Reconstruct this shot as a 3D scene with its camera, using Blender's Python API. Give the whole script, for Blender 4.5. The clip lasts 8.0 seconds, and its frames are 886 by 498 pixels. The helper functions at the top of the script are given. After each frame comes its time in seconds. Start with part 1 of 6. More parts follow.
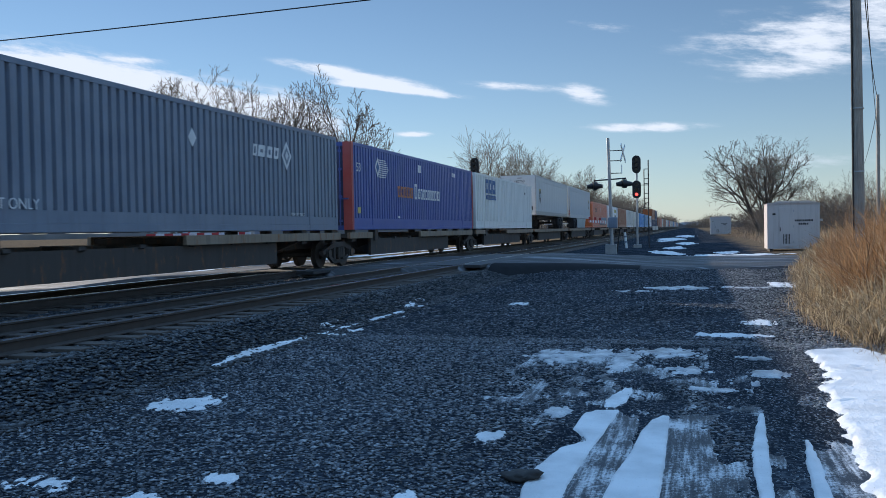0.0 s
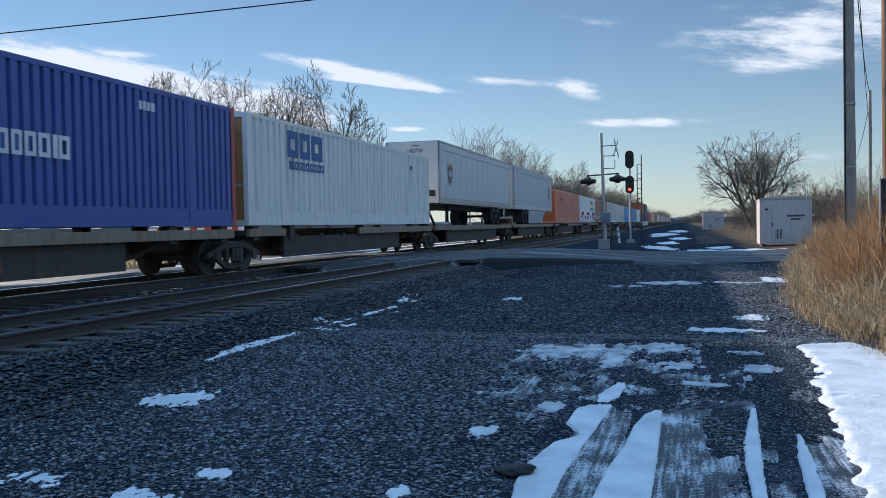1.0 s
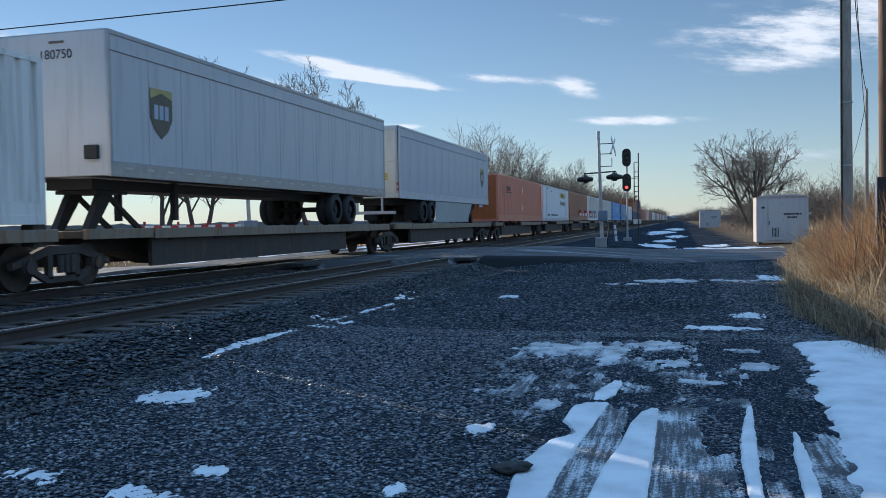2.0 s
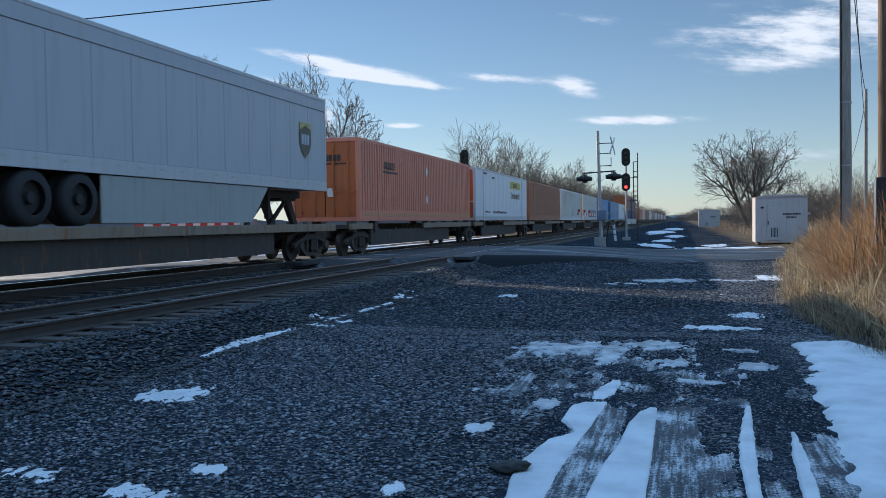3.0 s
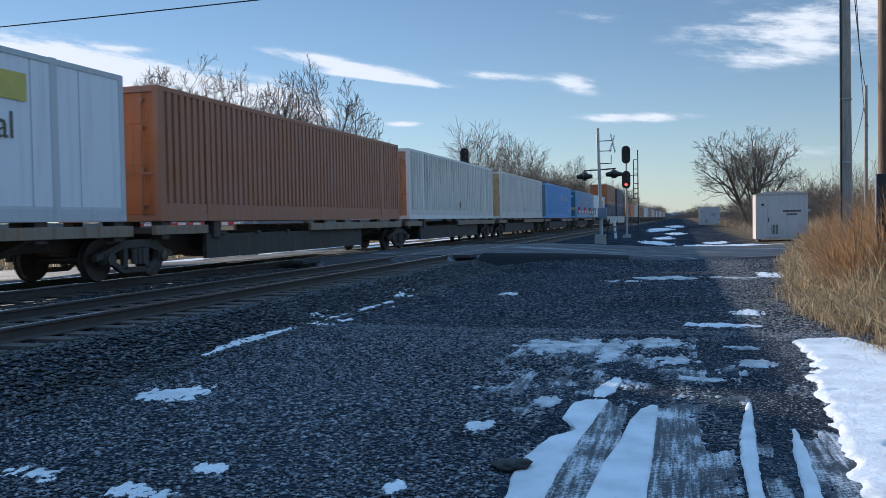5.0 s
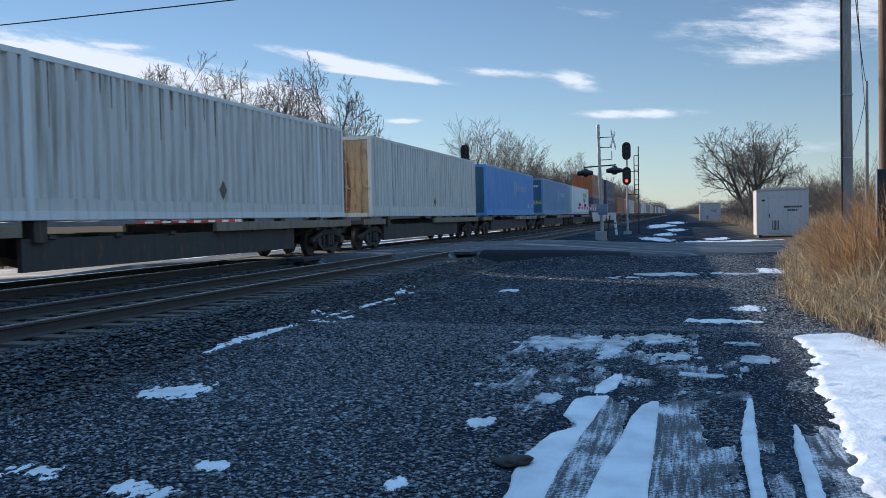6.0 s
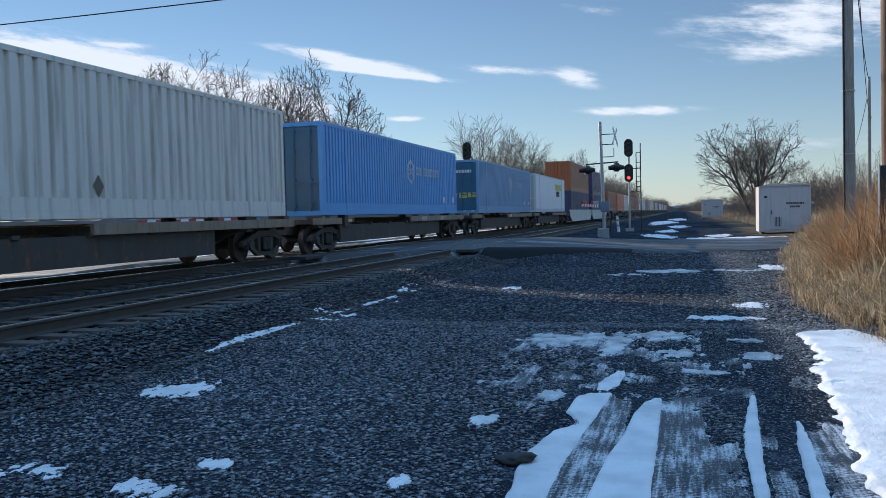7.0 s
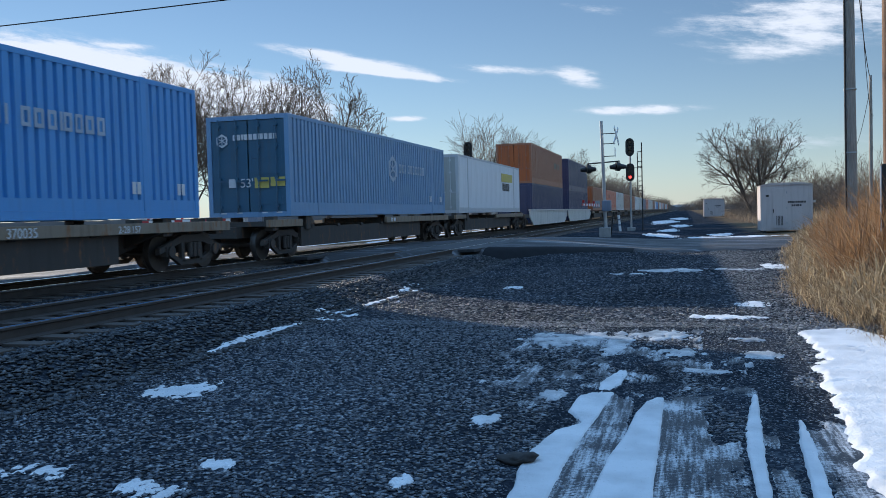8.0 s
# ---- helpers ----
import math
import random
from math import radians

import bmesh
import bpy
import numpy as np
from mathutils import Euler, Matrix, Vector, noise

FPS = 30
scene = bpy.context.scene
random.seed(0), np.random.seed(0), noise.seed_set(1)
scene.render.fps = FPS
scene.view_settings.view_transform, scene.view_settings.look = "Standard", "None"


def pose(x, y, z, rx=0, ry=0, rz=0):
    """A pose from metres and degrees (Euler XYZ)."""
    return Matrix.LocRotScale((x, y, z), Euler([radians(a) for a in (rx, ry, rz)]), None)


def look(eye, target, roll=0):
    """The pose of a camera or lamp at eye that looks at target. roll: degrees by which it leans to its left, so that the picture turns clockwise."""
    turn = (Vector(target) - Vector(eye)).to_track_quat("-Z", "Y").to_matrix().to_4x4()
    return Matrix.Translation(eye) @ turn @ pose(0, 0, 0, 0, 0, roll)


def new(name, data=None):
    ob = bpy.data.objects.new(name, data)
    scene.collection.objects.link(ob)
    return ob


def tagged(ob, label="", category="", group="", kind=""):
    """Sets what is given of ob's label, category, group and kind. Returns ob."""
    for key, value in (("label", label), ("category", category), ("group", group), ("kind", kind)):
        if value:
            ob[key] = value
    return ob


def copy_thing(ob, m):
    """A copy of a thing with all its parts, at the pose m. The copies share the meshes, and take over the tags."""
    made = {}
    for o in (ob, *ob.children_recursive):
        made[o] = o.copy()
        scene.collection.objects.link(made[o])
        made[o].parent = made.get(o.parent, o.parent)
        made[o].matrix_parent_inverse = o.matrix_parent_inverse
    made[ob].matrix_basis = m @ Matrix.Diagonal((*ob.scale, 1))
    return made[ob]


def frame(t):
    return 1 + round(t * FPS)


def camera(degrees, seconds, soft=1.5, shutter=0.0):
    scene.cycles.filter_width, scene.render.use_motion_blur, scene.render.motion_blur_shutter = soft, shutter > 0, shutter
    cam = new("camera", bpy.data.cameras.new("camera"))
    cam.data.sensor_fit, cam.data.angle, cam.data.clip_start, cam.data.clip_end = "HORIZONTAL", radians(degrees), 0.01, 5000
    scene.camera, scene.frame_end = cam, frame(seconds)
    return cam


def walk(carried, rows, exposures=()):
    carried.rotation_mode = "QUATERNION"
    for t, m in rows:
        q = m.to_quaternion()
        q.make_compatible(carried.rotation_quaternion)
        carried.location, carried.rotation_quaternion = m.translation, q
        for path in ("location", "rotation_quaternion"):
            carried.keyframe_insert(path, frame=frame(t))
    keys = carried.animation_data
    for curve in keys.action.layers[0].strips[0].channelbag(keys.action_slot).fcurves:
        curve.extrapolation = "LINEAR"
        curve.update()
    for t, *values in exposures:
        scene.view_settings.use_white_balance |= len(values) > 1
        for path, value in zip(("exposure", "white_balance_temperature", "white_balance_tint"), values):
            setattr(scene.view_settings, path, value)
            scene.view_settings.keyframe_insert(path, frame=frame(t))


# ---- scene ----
# The camera is held by hand on one spot and only turns a little.
EYE = Vector((0.0, 0.0, 1.6))
cam = camera(54.5, 8.0, soft=0.58, shutter=0.06)
# seconds, turn to the left of the track, pitch, roll, in degrees
TURNS = [
    (0.0, 16.17, -1.21, -1.03), (0.5, 15.95, -1.40, -1.02), (1.0, 15.73, -1.55, -1.00), (1.5, 15.58, -1.65, -0.97),
    (3.0, 15.47, -1.77, -0.75), (3.5, 15.42, -1.80, -0.68), (4.0, 15.43, -1.80, -0.72), (4.5, 15.48, -1.82, -0.86),
    (6.0, 15.55, -2.09, -1.15), (6.5, 15.65, -2.18, -1.30), (7.0, 15.70, -2.24, -1.36), (7.5, 15.75, -2.28, -1.40),
    (8.0, 15.80, -2.25, -1.52),
]


def aim(yaw, pitch):
    a, p = radians(yaw), radians(pitch)
    return EYE + 10 * Vector((-math.sin(a) * math.cos(p), math.cos(a) * math.cos(p), math.sin(p)))


walk(cam, [(t, look(EYE, aim(yaw, pitch), roll)) for t, yaw, pitch, roll in TURNS], exposures=[(0.0, 0.3, 6450, 12), (8.0, 0.3, 6450, 12)])

# ---- world and sun ----
SUN_WAY = Vector((-1.0, 0.668, 0.394)).normalized()
world = bpy.data.worlds.new("sky")
scene.world = world
world.use_nodes = True


def build_world():
    nt = world.node_tree
    nt.nodes.clear()
    N, L = nt.nodes.new, nt.links.new
    out, bg, sky = N("ShaderNodeOutputWorld"), N("ShaderNodeBackground"), N("ShaderNodeTexSky")
    sky.sky_type, sky.sun_disc = "NISHITA", False
    sky.sun_elevation = math.asin(SUN_WAY.z)
    sky.sun_rotation = math.atan2(SUN_WAY.x, SUN_WAY.y)
    sky.altitude, sky.air_density, sky.dust_density, sky.ozone_density = 1600, 1.0, 0.0, 3.2
    bg.inputs["Strength"].default_value = 0.1
    tc, sep = N("ShaderNodeTexCoord"), N("ShaderNodeSeparateXYZ")
    L(tc.outputs["Generated"], sep.inputs[0])

    def m(op, a, b=None, clamp=False):
        n = N("ShaderNodeMath")
        n.operation, n.use_clamp = op, clamp
        for i, v in enumerate((a, b)):
            if v is None:
                continue
            if isinstance(v, (int, float)):
                n.inputs[i].default_value = v
            else:
                L(v, n.inputs[i])
        return n.outputs[0]

    az = m("ARCTAN2", sep.outputs[0], sep.outputs[1])
    el = m("ARCSINE", sep.outputs[2])
    comb = N("ShaderNodeCombineXYZ")
    L(az, comb.inputs[0])
    L(m("ADD", m("MULTIPLY", el, 4.2), m("MULTIPLY", az, 0.55)), comb.inputs[1])

    def fbm(scale, detail, rough, shift):
        n = N("ShaderNodeTexNoise")
        mp = N("ShaderNodeMapping")
        mp.inputs["Location"].default_value = (shift, shift * 0.7, 0)
        L(comb.outputs[0], mp.inputs[0])
        L(mp.outputs[0], n.inputs["Vector"])
        n.inputs["Scale"].default_value, n.inputs["Detail"].default_value, n.inputs["Roughness"].default_value = scale, detail, rough
        return n.outputs["Fac"]

    fine, broad = fbm(16.0, 10, 0.66, 3.1), fbm(3.4, 6, 0.55, 9.4)
    total = None
    # azimuth, elevation, half width, half height in degrees, strength
    for a, e, w, h, s, tilt in CLOUDS:
        u = m("DIVIDE", m("SUBTRACT", az, radians(a)), radians(w))
        v0 = m("SUBTRACT", m("SUBTRACT", el, radians(e)), m("MULTIPLY", m("SUBTRACT", az, radians(a)), tilt))
        v = m("DIVIDE", v0, radians(h))
        r2 = m("ADD", m("MULTIPLY", u, u), m("MULTIPLY", v, v))
        g = m("MULTIPLY", m("POWER", 2.718, m("MULTIPLY", r2, -1.0)), s)
        total = g if total is None else m("ADD", total, g)
    edge = m("MULTIPLY", m("SUBTRACT", fine, 0.5), 2.6)
    # a thin general veil of high cloud all over the sky
    high = m("DIVIDE", m("SUBTRACT", el, radians(17)), radians(22), True)
    veil = m("MULTIPLY", m("SUBTRACT", broad, 0.56, True), 0.9, True)
    raw = m("ADD", m("ADD", total, m("MULTIPLY", edge, m("MINIMUM", m("MULTIPLY", total, 2.0), 1.0))), veil)
    ramp = N("ShaderNodeValToRGB")
    ramp.color_ramp.elements[0].position, ramp.color_ramp.elements[1].position = 0.15, 1.0
    ramp.color_ramp.interpolation = "EASE"
    L(raw, ramp.inputs[0])
    mix = N("ShaderNodeMix")
    mix.data_type = "RGBA"
    L(ramp.outputs[0], mix.inputs["Factor"])
    haze = N("ShaderNodeMix")
    haze.data_type = "RGBA"
    low = m("POWER", 2.718, m("DIVIDE", m("MAXIMUM", el, 0.0), -radians(4.5)))
    L(m("MULTIPLY", low, 0.62), haze.inputs["Factor"])
    clear = N("ShaderNodeMix")
    clear.data_type, clear.blend_type = "RGBA", "MULTIPLY"
    clear.inputs["Factor"].default_value = 1.0
    clear.inputs["B"].default_value = (0.93, 0.92, 0.86, 1)
    L(sky.outputs[0], clear.inputs["A"])
    L(clear.outputs["Result"], haze.inputs["A"])
    haze.inputs["B"].default_value = (3.9, 4.4, 4.8, 1)
    # unseen blue fill light, growing towards the zenith, added to brighten the shade
    zenith_fill = N("ShaderNodeMix")
    zenith_fill.data_type = "RGBA"
    L(m("MULTIPLY", high, m("ADD", m("MULTIPLY", broad, 0.7), 0.4), True), zenith_fill.inputs["Factor"])
    L(haze.outputs["Result"], zenith_fill.inputs["A"])
    zenith_fill.inputs["B"].default_value = (3.5, 7.1, 12.6, 1)
    L(zenith_fill.outputs["Result"], mix.inputs["A"])
    mix.inputs["B"].default_value = (6.6, 7.3, 8.3, 1)
    L(mix.outputs["Result"], bg.inputs["Color"])
    L(bg.outputs[0], out.inputs["Surface"])


CLOUDS = [
    (-34.5, 8.3, 9.0, 1.7, 2.3, -0.17), (-46.0, 9.6, 7.0, 1.3, 0.9, 0.0), (-27.0, 7.4, 3.0, 1.2, 1.5, -0.1),
    (-21.6, 10.15, 4.4, 0.42, 1.15, -0.18), (-20.0, 9.45, 3.4, 0.24, 0.85, -0.1), (-17.0, 9.05, 2.4, 0.2, 0.8, -0.12),
    (-11.6, 9.4, 2.8, 0.26, 0.72, -0.1), (-6.6, 8.75, 1.6, 0.6, 0.72, -0.25), (-2.8, 6.45, 3.4, 0.3, 0.95, -0.03),
    (3.4, 11.4, 5.6, 1.8, 0.36, 0.02), (9.0, 11.0, 5.0, 1.9, 0.42, 0.05), (5.5, 9.7, 3.0, 0.8, 0.28, 0.1), (13.0, 12.5, 4.5, 1.7, 0.45, 0.1),
    (-17.8, 6.42, 1.1, 0.17, 0.85, 0.0), (-5.6, 12.95, 2.1, 0.42, 0.4, -0.2), (-35.7, 10.9, 1.1, 0.12, 0.5, 0.0), (6.0, 3.9, 6.5, 0.8, 0.3, 0.0),
    (30.0, 12.0, 14.0, 3.0, 0.6, 0.1), (60.0, 20.0, 18.0, 4.0, 0.7, 0.1), (-90.0, 22.0, 14.0, 3.0, 0.6, 0.0), (140.0, 18.0, 20.0, 4.0, 0.7, 0.0),
]
build_world()
sun = new("sun", bpy.data.lights.new("sun", "SUN"))
sun.data.energy, sun.data.angle, sun.data.color = 5.0, radians(0.5), (1.0, 0.9, 0.76)
sun.matrix_world = look(SUN_WAY * 50, (0, 0, 0))

# ---- materials ----
MATS = {}


def nodes(name):
    mat = bpy.data.materials.new(name)
    mat.use_nodes = True
    nt = mat.node_tree
    return mat, nt, nt.nodes["Principled BSDF"]


def tex(nt, kind, scale, vec=None, **kw):
    n = nt.nodes.new(kind)
    n.inputs["Scale"].default_value = scale
    for k, v in kw.items():
        n.inputs[k].default_value = v
    if vec is not None:
        nt.links.new(vec, n.inputs["Vector"])
    return n


def coords(nt, scale=(1, 1, 1), out="Object"):
    tc, mp = nt.nodes.new("ShaderNodeTexCoord"), nt.nodes.new("ShaderNodeMapping")
    mp.inputs["Scale"].default_value = scale
    nt.links.new(tc.outputs[out], mp.inputs[0])
    return mp.outputs[0]


def ramp(nt, fac, stops):
    n = nt.nodes.new("ShaderNodeValToRGB")
    els = n.color_ramp.elements
    while len(els) < len(stops):
        els.new(0.5)
    for e, (p, c) in zip(els, stops):
        e.position = p
        e.color = (*c, 1) if len(c) == 3 else c
    nt.links.new(fac, n.inputs[0])
    return n.outputs[0]


def mixc(nt, fac, a, b, mode="MIX"):
    n = nt.nodes.new("ShaderNodeMix")
    n.data_type, n.blend_type = "RGBA", mode
    for key, v in (("Factor", fac), ("A", a), ("B", b)):
        if isinstance(v, (int, float)):
            n.inputs[key].default_value = v
        elif isinstance(v, tuple):
            n.inputs[key].default_value = (*v, 1)
        else:
            nt.links.new(v, n.inputs[key])
    return n.outputs["Result"]


def bump(nt, bsdf, height, strength, dist=0.01):
    n = nt.nodes.new("ShaderNodeBump")
    n.inputs["Strength"].default_value, n.inputs["Distance"].default_value = strength, dist
    nt.links.new(height, n.inputs["Height"])
    nt.links.new(n.outputs[0], bsdf.inputs["Normal"])


def plain(name, color, rough=0.6, metal=0.0, vary=0.25, scale=6.0, grain=0.15, spec=0.5):
    """A surface of one colour with two scales of variation and a fine grain."""
    if name in MATS:
        return MATS[name]
    mat, nt, b = nodes(name)
    v = coords(nt)
    big, small = tex(nt, "ShaderNodeTexNoise", scale, v, Detail=4), tex(nt, "ShaderNodeTexNoise", scale * 14, v, Detail=5)
    dark = tuple(c * (1 - vary) for c in color)
    light = tuple(min(1, c * (1 + vary * 0.6)) for c in color)
    c1 = ramp(nt, big.outputs["Fac"], [(0.3, dark), (0.7, light)])
    c2 = mixc(nt, small.outputs["Fac"], c1, tuple(c * 0.8 for c in color))
    nt.links.new(c2, b.inputs["Base Color"])
    b.inputs["Roughness"].default_value, b.inputs["Metallic"].default_value = rough, metal
    b.inputs["Specular IOR Level"].default_value = spec
    bump(nt, b, small.outputs["Fac"], grain, 0.004)
    MATS[name] = mat
    return mat


def paint(name, color, rough=0.42, dirt=(0.09, 0.07, 0.055), amount=0.5, fade=0.15, rust=0.0):
    """Weathered vehicle paint: faded in patches, streaked with dirt that runs down, grimy low down the panels."""
    if name in MATS:
        return MATS[name]
    mat, nt, b = nodes(name)
    v = coords(nt)
    patch = tex(nt, "ShaderNodeTexNoise", 0.9, v, Detail=6, Roughness=0.6)
    streak = tex(nt, "ShaderNodeTexNoise", 1.0, coords(nt, (5, 5, 0.35)), Detail=6, Roughness=0.65)
    speck = tex(nt, "ShaderNodeTexNoise", 34, v, Detail=3)
    pale = tuple(c + (0.55 - c) * fade for c in color)
    col = ramp(nt, patch.outputs["Fac"], [(0.3, color), (0.75, pale)])
    soil = ramp(nt, streak.outputs["Fac"], [(0.5, (0, 0, 0)), (0.82, (amount, amount, amount))])
    col = mixc(nt, soil, col, dirt)
    if rust:
        spot = tex(nt, "ShaderNodeTexNoise", 3.2, coords(nt, (1.6, 1.6, 0.5)), Detail=8, Roughness=0.7)
        mask = ramp(nt, spot.outputs["Fac"], [(0.6 - 0.2 * rust, (0, 0, 0)), (0.72 - 0.12 * rust, (1, 1, 1))])
        col = mixc(nt, mask, col, (0.24, 0.1, 0.035))
    chip = ramp(nt, speck.outputs["Fac"], [(0.68, (0, 0, 0)), (0.76, (0.35, 0.35, 0.35))])
    col = mixc(nt, chip, col, dirt)
    nt.links.new(col, b.inputs["Base Color"])
    rr = ramp(nt, patch.outputs["Fac"], [(0.3, (rough - 0.06,) * 3), (0.8, (rough + 0.2,) * 3)])
    nt.links.new(rr, b.inputs["Roughness"])
    bump(nt, b, patch.outputs["Fac"], 0.12, 0.02)
    MATS[name] = mat
    return mat


def stone_mat(name, dark, mid, light, rough=0.75, island=True, spec=0.5):
    if name in MATS:
        return MATS[name]
    mat, nt, b = nodes(name)
    v = coords(nt)
    small = tex(nt, "ShaderNodeTexNoise", 60, v, Detail=4)
    if island:
        g = nt.nodes.new("ShaderNodeNewGeometry")
        f = g.outputs["Random Per Island"]
    else:
        cell = tex(nt, "ShaderNodeTexVoronoi", 26, v)
        sx = nt.nodes.new("ShaderNodeSeparateColor")
        nt.links.new(cell.outputs["Color"], sx.inputs[0])
        f = sx.outputs[0]
        bump(nt, b, cell.outputs["Distance"], 0.9, 0.02)
    half = tuple(0.55 * a + 0.45 * c for a, c in zip(mid, light))
    col = ramp(nt, f, [(0.0, dark), (0.45, mid), (0.8, half), (1.0, light)])
    col = mixc(nt, ramp(nt, small.outputs["Fac"], [(0.4, (0, 0, 0)), (0.75, (0.7, 0.7, 0.7))]), col, dark)
    big = tex(nt, "ShaderNodeTexNoise", 0.35, v, Detail=5)
    wet = ramp(nt, big.outputs["Fac"], [(0.35, (0.6, 0.6, 0.6)), (0.65, (1, 1, 1))])
    nt.links.new(mixc(nt, 1.0, col, wet, "MULTIPLY"), b.inputs["Base Color"])
    b.inputs["Roughness"].default_value = rough
    b.inputs["Specular IOR Level"].default_value = spec
    MATS[name] = mat
    return mat


# ---- building helpers ----
def link_mesh(name, verts, faces, mat, parent=None, smooth=False):
    me = bpy.data.meshes.new(name)
    me.from_pydata(verts, [], faces)
    me.update()
    if mat:
        me.materials.append(mat)
    if smooth:
        me.shade_smooth()
    ob = new(name, me)
    if parent:
        ob.parent = parent
    return ob


def part(name, bm, mat, parent=None, label="", smooth=False):
    bmesh.ops.recalc_face_normals(bm, faces=bm.faces)
    me = bpy.data.meshes.new(name)
    bm.to_mesh(me)
    bm.free()
    if mat:
        me.materials.append(mat)
    if smooth:
        me.shade_smooth()
    ob = new(name, me)
    if parent:
        ob.parent = parent
    if label:
        tagged(ob, label)
    return ob


def share(ob, parent, loc=(0, 0, 0), rz=0.0):
    """Another object on the same mesh."""
    o = new(ob.name.split(".")[0], ob.data)
    o.parent = parent
    o.matrix_basis = pose(*loc, 0, 0, rz)
    if "label" in ob:
        o["label"] = ob["label"]
    return o


def box(bm, x0, x1, y0, y1, z0, z1, bevel=0.0):
    vs = [bm.verts.new(p) for p in ((x0, y0, z0), (x1, y0, z0), (x1, y1, z0), (x0, y1, z0), (x0, y0, z1), (x1, y0, z1), (x1, y1, z1), (x0, y1, z1))]
    fs = [bm.faces.new([vs[i] for i in f]) for f in ((3, 2, 1, 0), (4, 5, 6, 7), (0, 1, 5, 4), (1, 2, 6, 5), (2, 3, 7, 6), (3, 0, 4, 7))]
    if bevel:
        es = list({e for f in fs for e in f.edges})
        bmesh.ops.bevel(bm, geom=es, offset=bevel, segments=2, affect="EDGES", profile=0.6)
    return bm


def bx(x0, x1, y0, y1, z0, z1, bevel=0.0):
    return box(bmesh.new(), x0, x1, y0, y1, z0, z1, bevel)


def tube(bm, a, b, r0, r1=None, n=10):
    a, b = Vector(a), Vector(b)
    r1 = r0 if r1 is None else r1
    q = (b - a).to_track_quat("Z", "Y").to_matrix()
    rings = []
    for p, r in ((a, r0), (b, r1)):
        rings.append([bm.verts.new(p + q @ Vector((r * math.cos(k * math.tau / n), r * math.sin(k * math.tau / n), 0))) for k in range(n)])
    for k in range(n):
        bm.faces.new((rings[0][k], rings[0][(k + 1) % n], rings[1][(k + 1) % n], rings[1][k]))
    bm.faces.new(rings[0][::-1])
    bm.faces.new(rings[1])
    return bm


def prism(bm, pts, axis, a, b):
    """A flat outline pushed along one axis; pts are the other two coordinates in order."""
    def place(p, c):
        v = list(p)
        v.insert("xyz".index(axis), c)
        return v
    lo, hi = [bm.verts.new(place(p, a)) for p in pts], [bm.verts.new(place(p, b)) for p in pts]
    n = len(pts)
    bm.faces.new(lo)
    bm.faces.new(hi[::-1])
    for k in range(n):
        bm.faces.new((lo[k], lo[(k + 1) % n], hi[(k + 1) % n], hi[k]))
    return bm


def empty(name, m, label, category, group="", kind=""):
    e = new(name)
    e.matrix_basis = m
    e.empty_display_size = 0.3
    return tagged(e, label, category, group, kind)


def writing(text, size, mat, parent, m, name="lettering", label="", thick=0.003):
    cu = bpy.data.curves.new(name, "FONT")
    cu.body, cu.size, cu.extrude, cu.align_x = text, size, thick, "CENTER"
    tmp = new(name + "_curve", cu)
    me = bpy.data.meshes.new_from_object(tmp.evaluated_get(bpy.context.evaluated_depsgraph_get()))
    bpy.data.objects.remove(tmp)
    me.materials.clear()
    me.materials.append(mat)
    ob = new(name, me)
    ob.parent, ob.matrix_basis = parent, m
    if label:
        tagged(ob, label)
    return ob


def vnoise(x, y, seed=0):
    """Smooth lattice noise in 0..1 on arrays."""
    xi, yi = np.floor(x).astype(np.int64), np.floor(y).astype(np.int64)
    fx, fy = x - xi, y - yi
    fx, fy = fx * fx * (3 - 2 * fx), fy * fy * (3 - 2 * fy)

    def h(a, b):
        n = (a * 374761393 + b * 668265263 + seed * 1442695041) & 0x7FFFFFFF
        n = ((n ^ (n >> 13)) * 1274126177) & 0x7FFFFFFF
        return ((n ^ (n >> 16)) & 0xFFFF) / 65535.0

    return (h(xi, yi) * (1 - fx) + h(xi + 1, yi) * fx) * (1 - fy) + (h(xi, yi + 1) * (1 - fx) + h(xi + 1, yi + 1) * fx) * fy


def fnoise(x, y, seed=0, octaves=4):
    s, a, tot = 0.0, 1.0, 0.0
    for k in range(octaves):
        s = s + a * vnoise(x * 2**k, y * 2**k, seed + k)
        tot += a
        a *= 0.5
    return s / tot


# ---- ground ----
RAIL = 0.51


def ground_z(x, y):
    """The lie of the land: a flat gravel lot, a ballast bank that carries two tracks, low fields beyond."""
    x, y = np.asarray(x, float), np.asarray(y, float)
    bank = np.interp(x, [-19, -15.2, -14.2, -6.35, -5.5, -4.6, 2.0, 6.0, 30], [0.0, 0.02, 0.30, 0.30, 0.05, 0.0, 0.0, 0.1, 0.1])
    swell = 0.03 * (fnoise(x * 0.45, y * 0.45, 5, 3) - 0.5) * ((x > -5.3) | (x < -15.5))
    # earth filled up against the track on both sides of the crossing
    fill = np.interp(x, [-6.4, -6.0, -4.5, -2.5, -0.5], [0.0, 0.3, 0.32, 0.17, 0.0]) * np.interp(y, [25, 31, 56, 66], [0, 1, 1, 0])
    return np.maximum(bank, fill) + swell


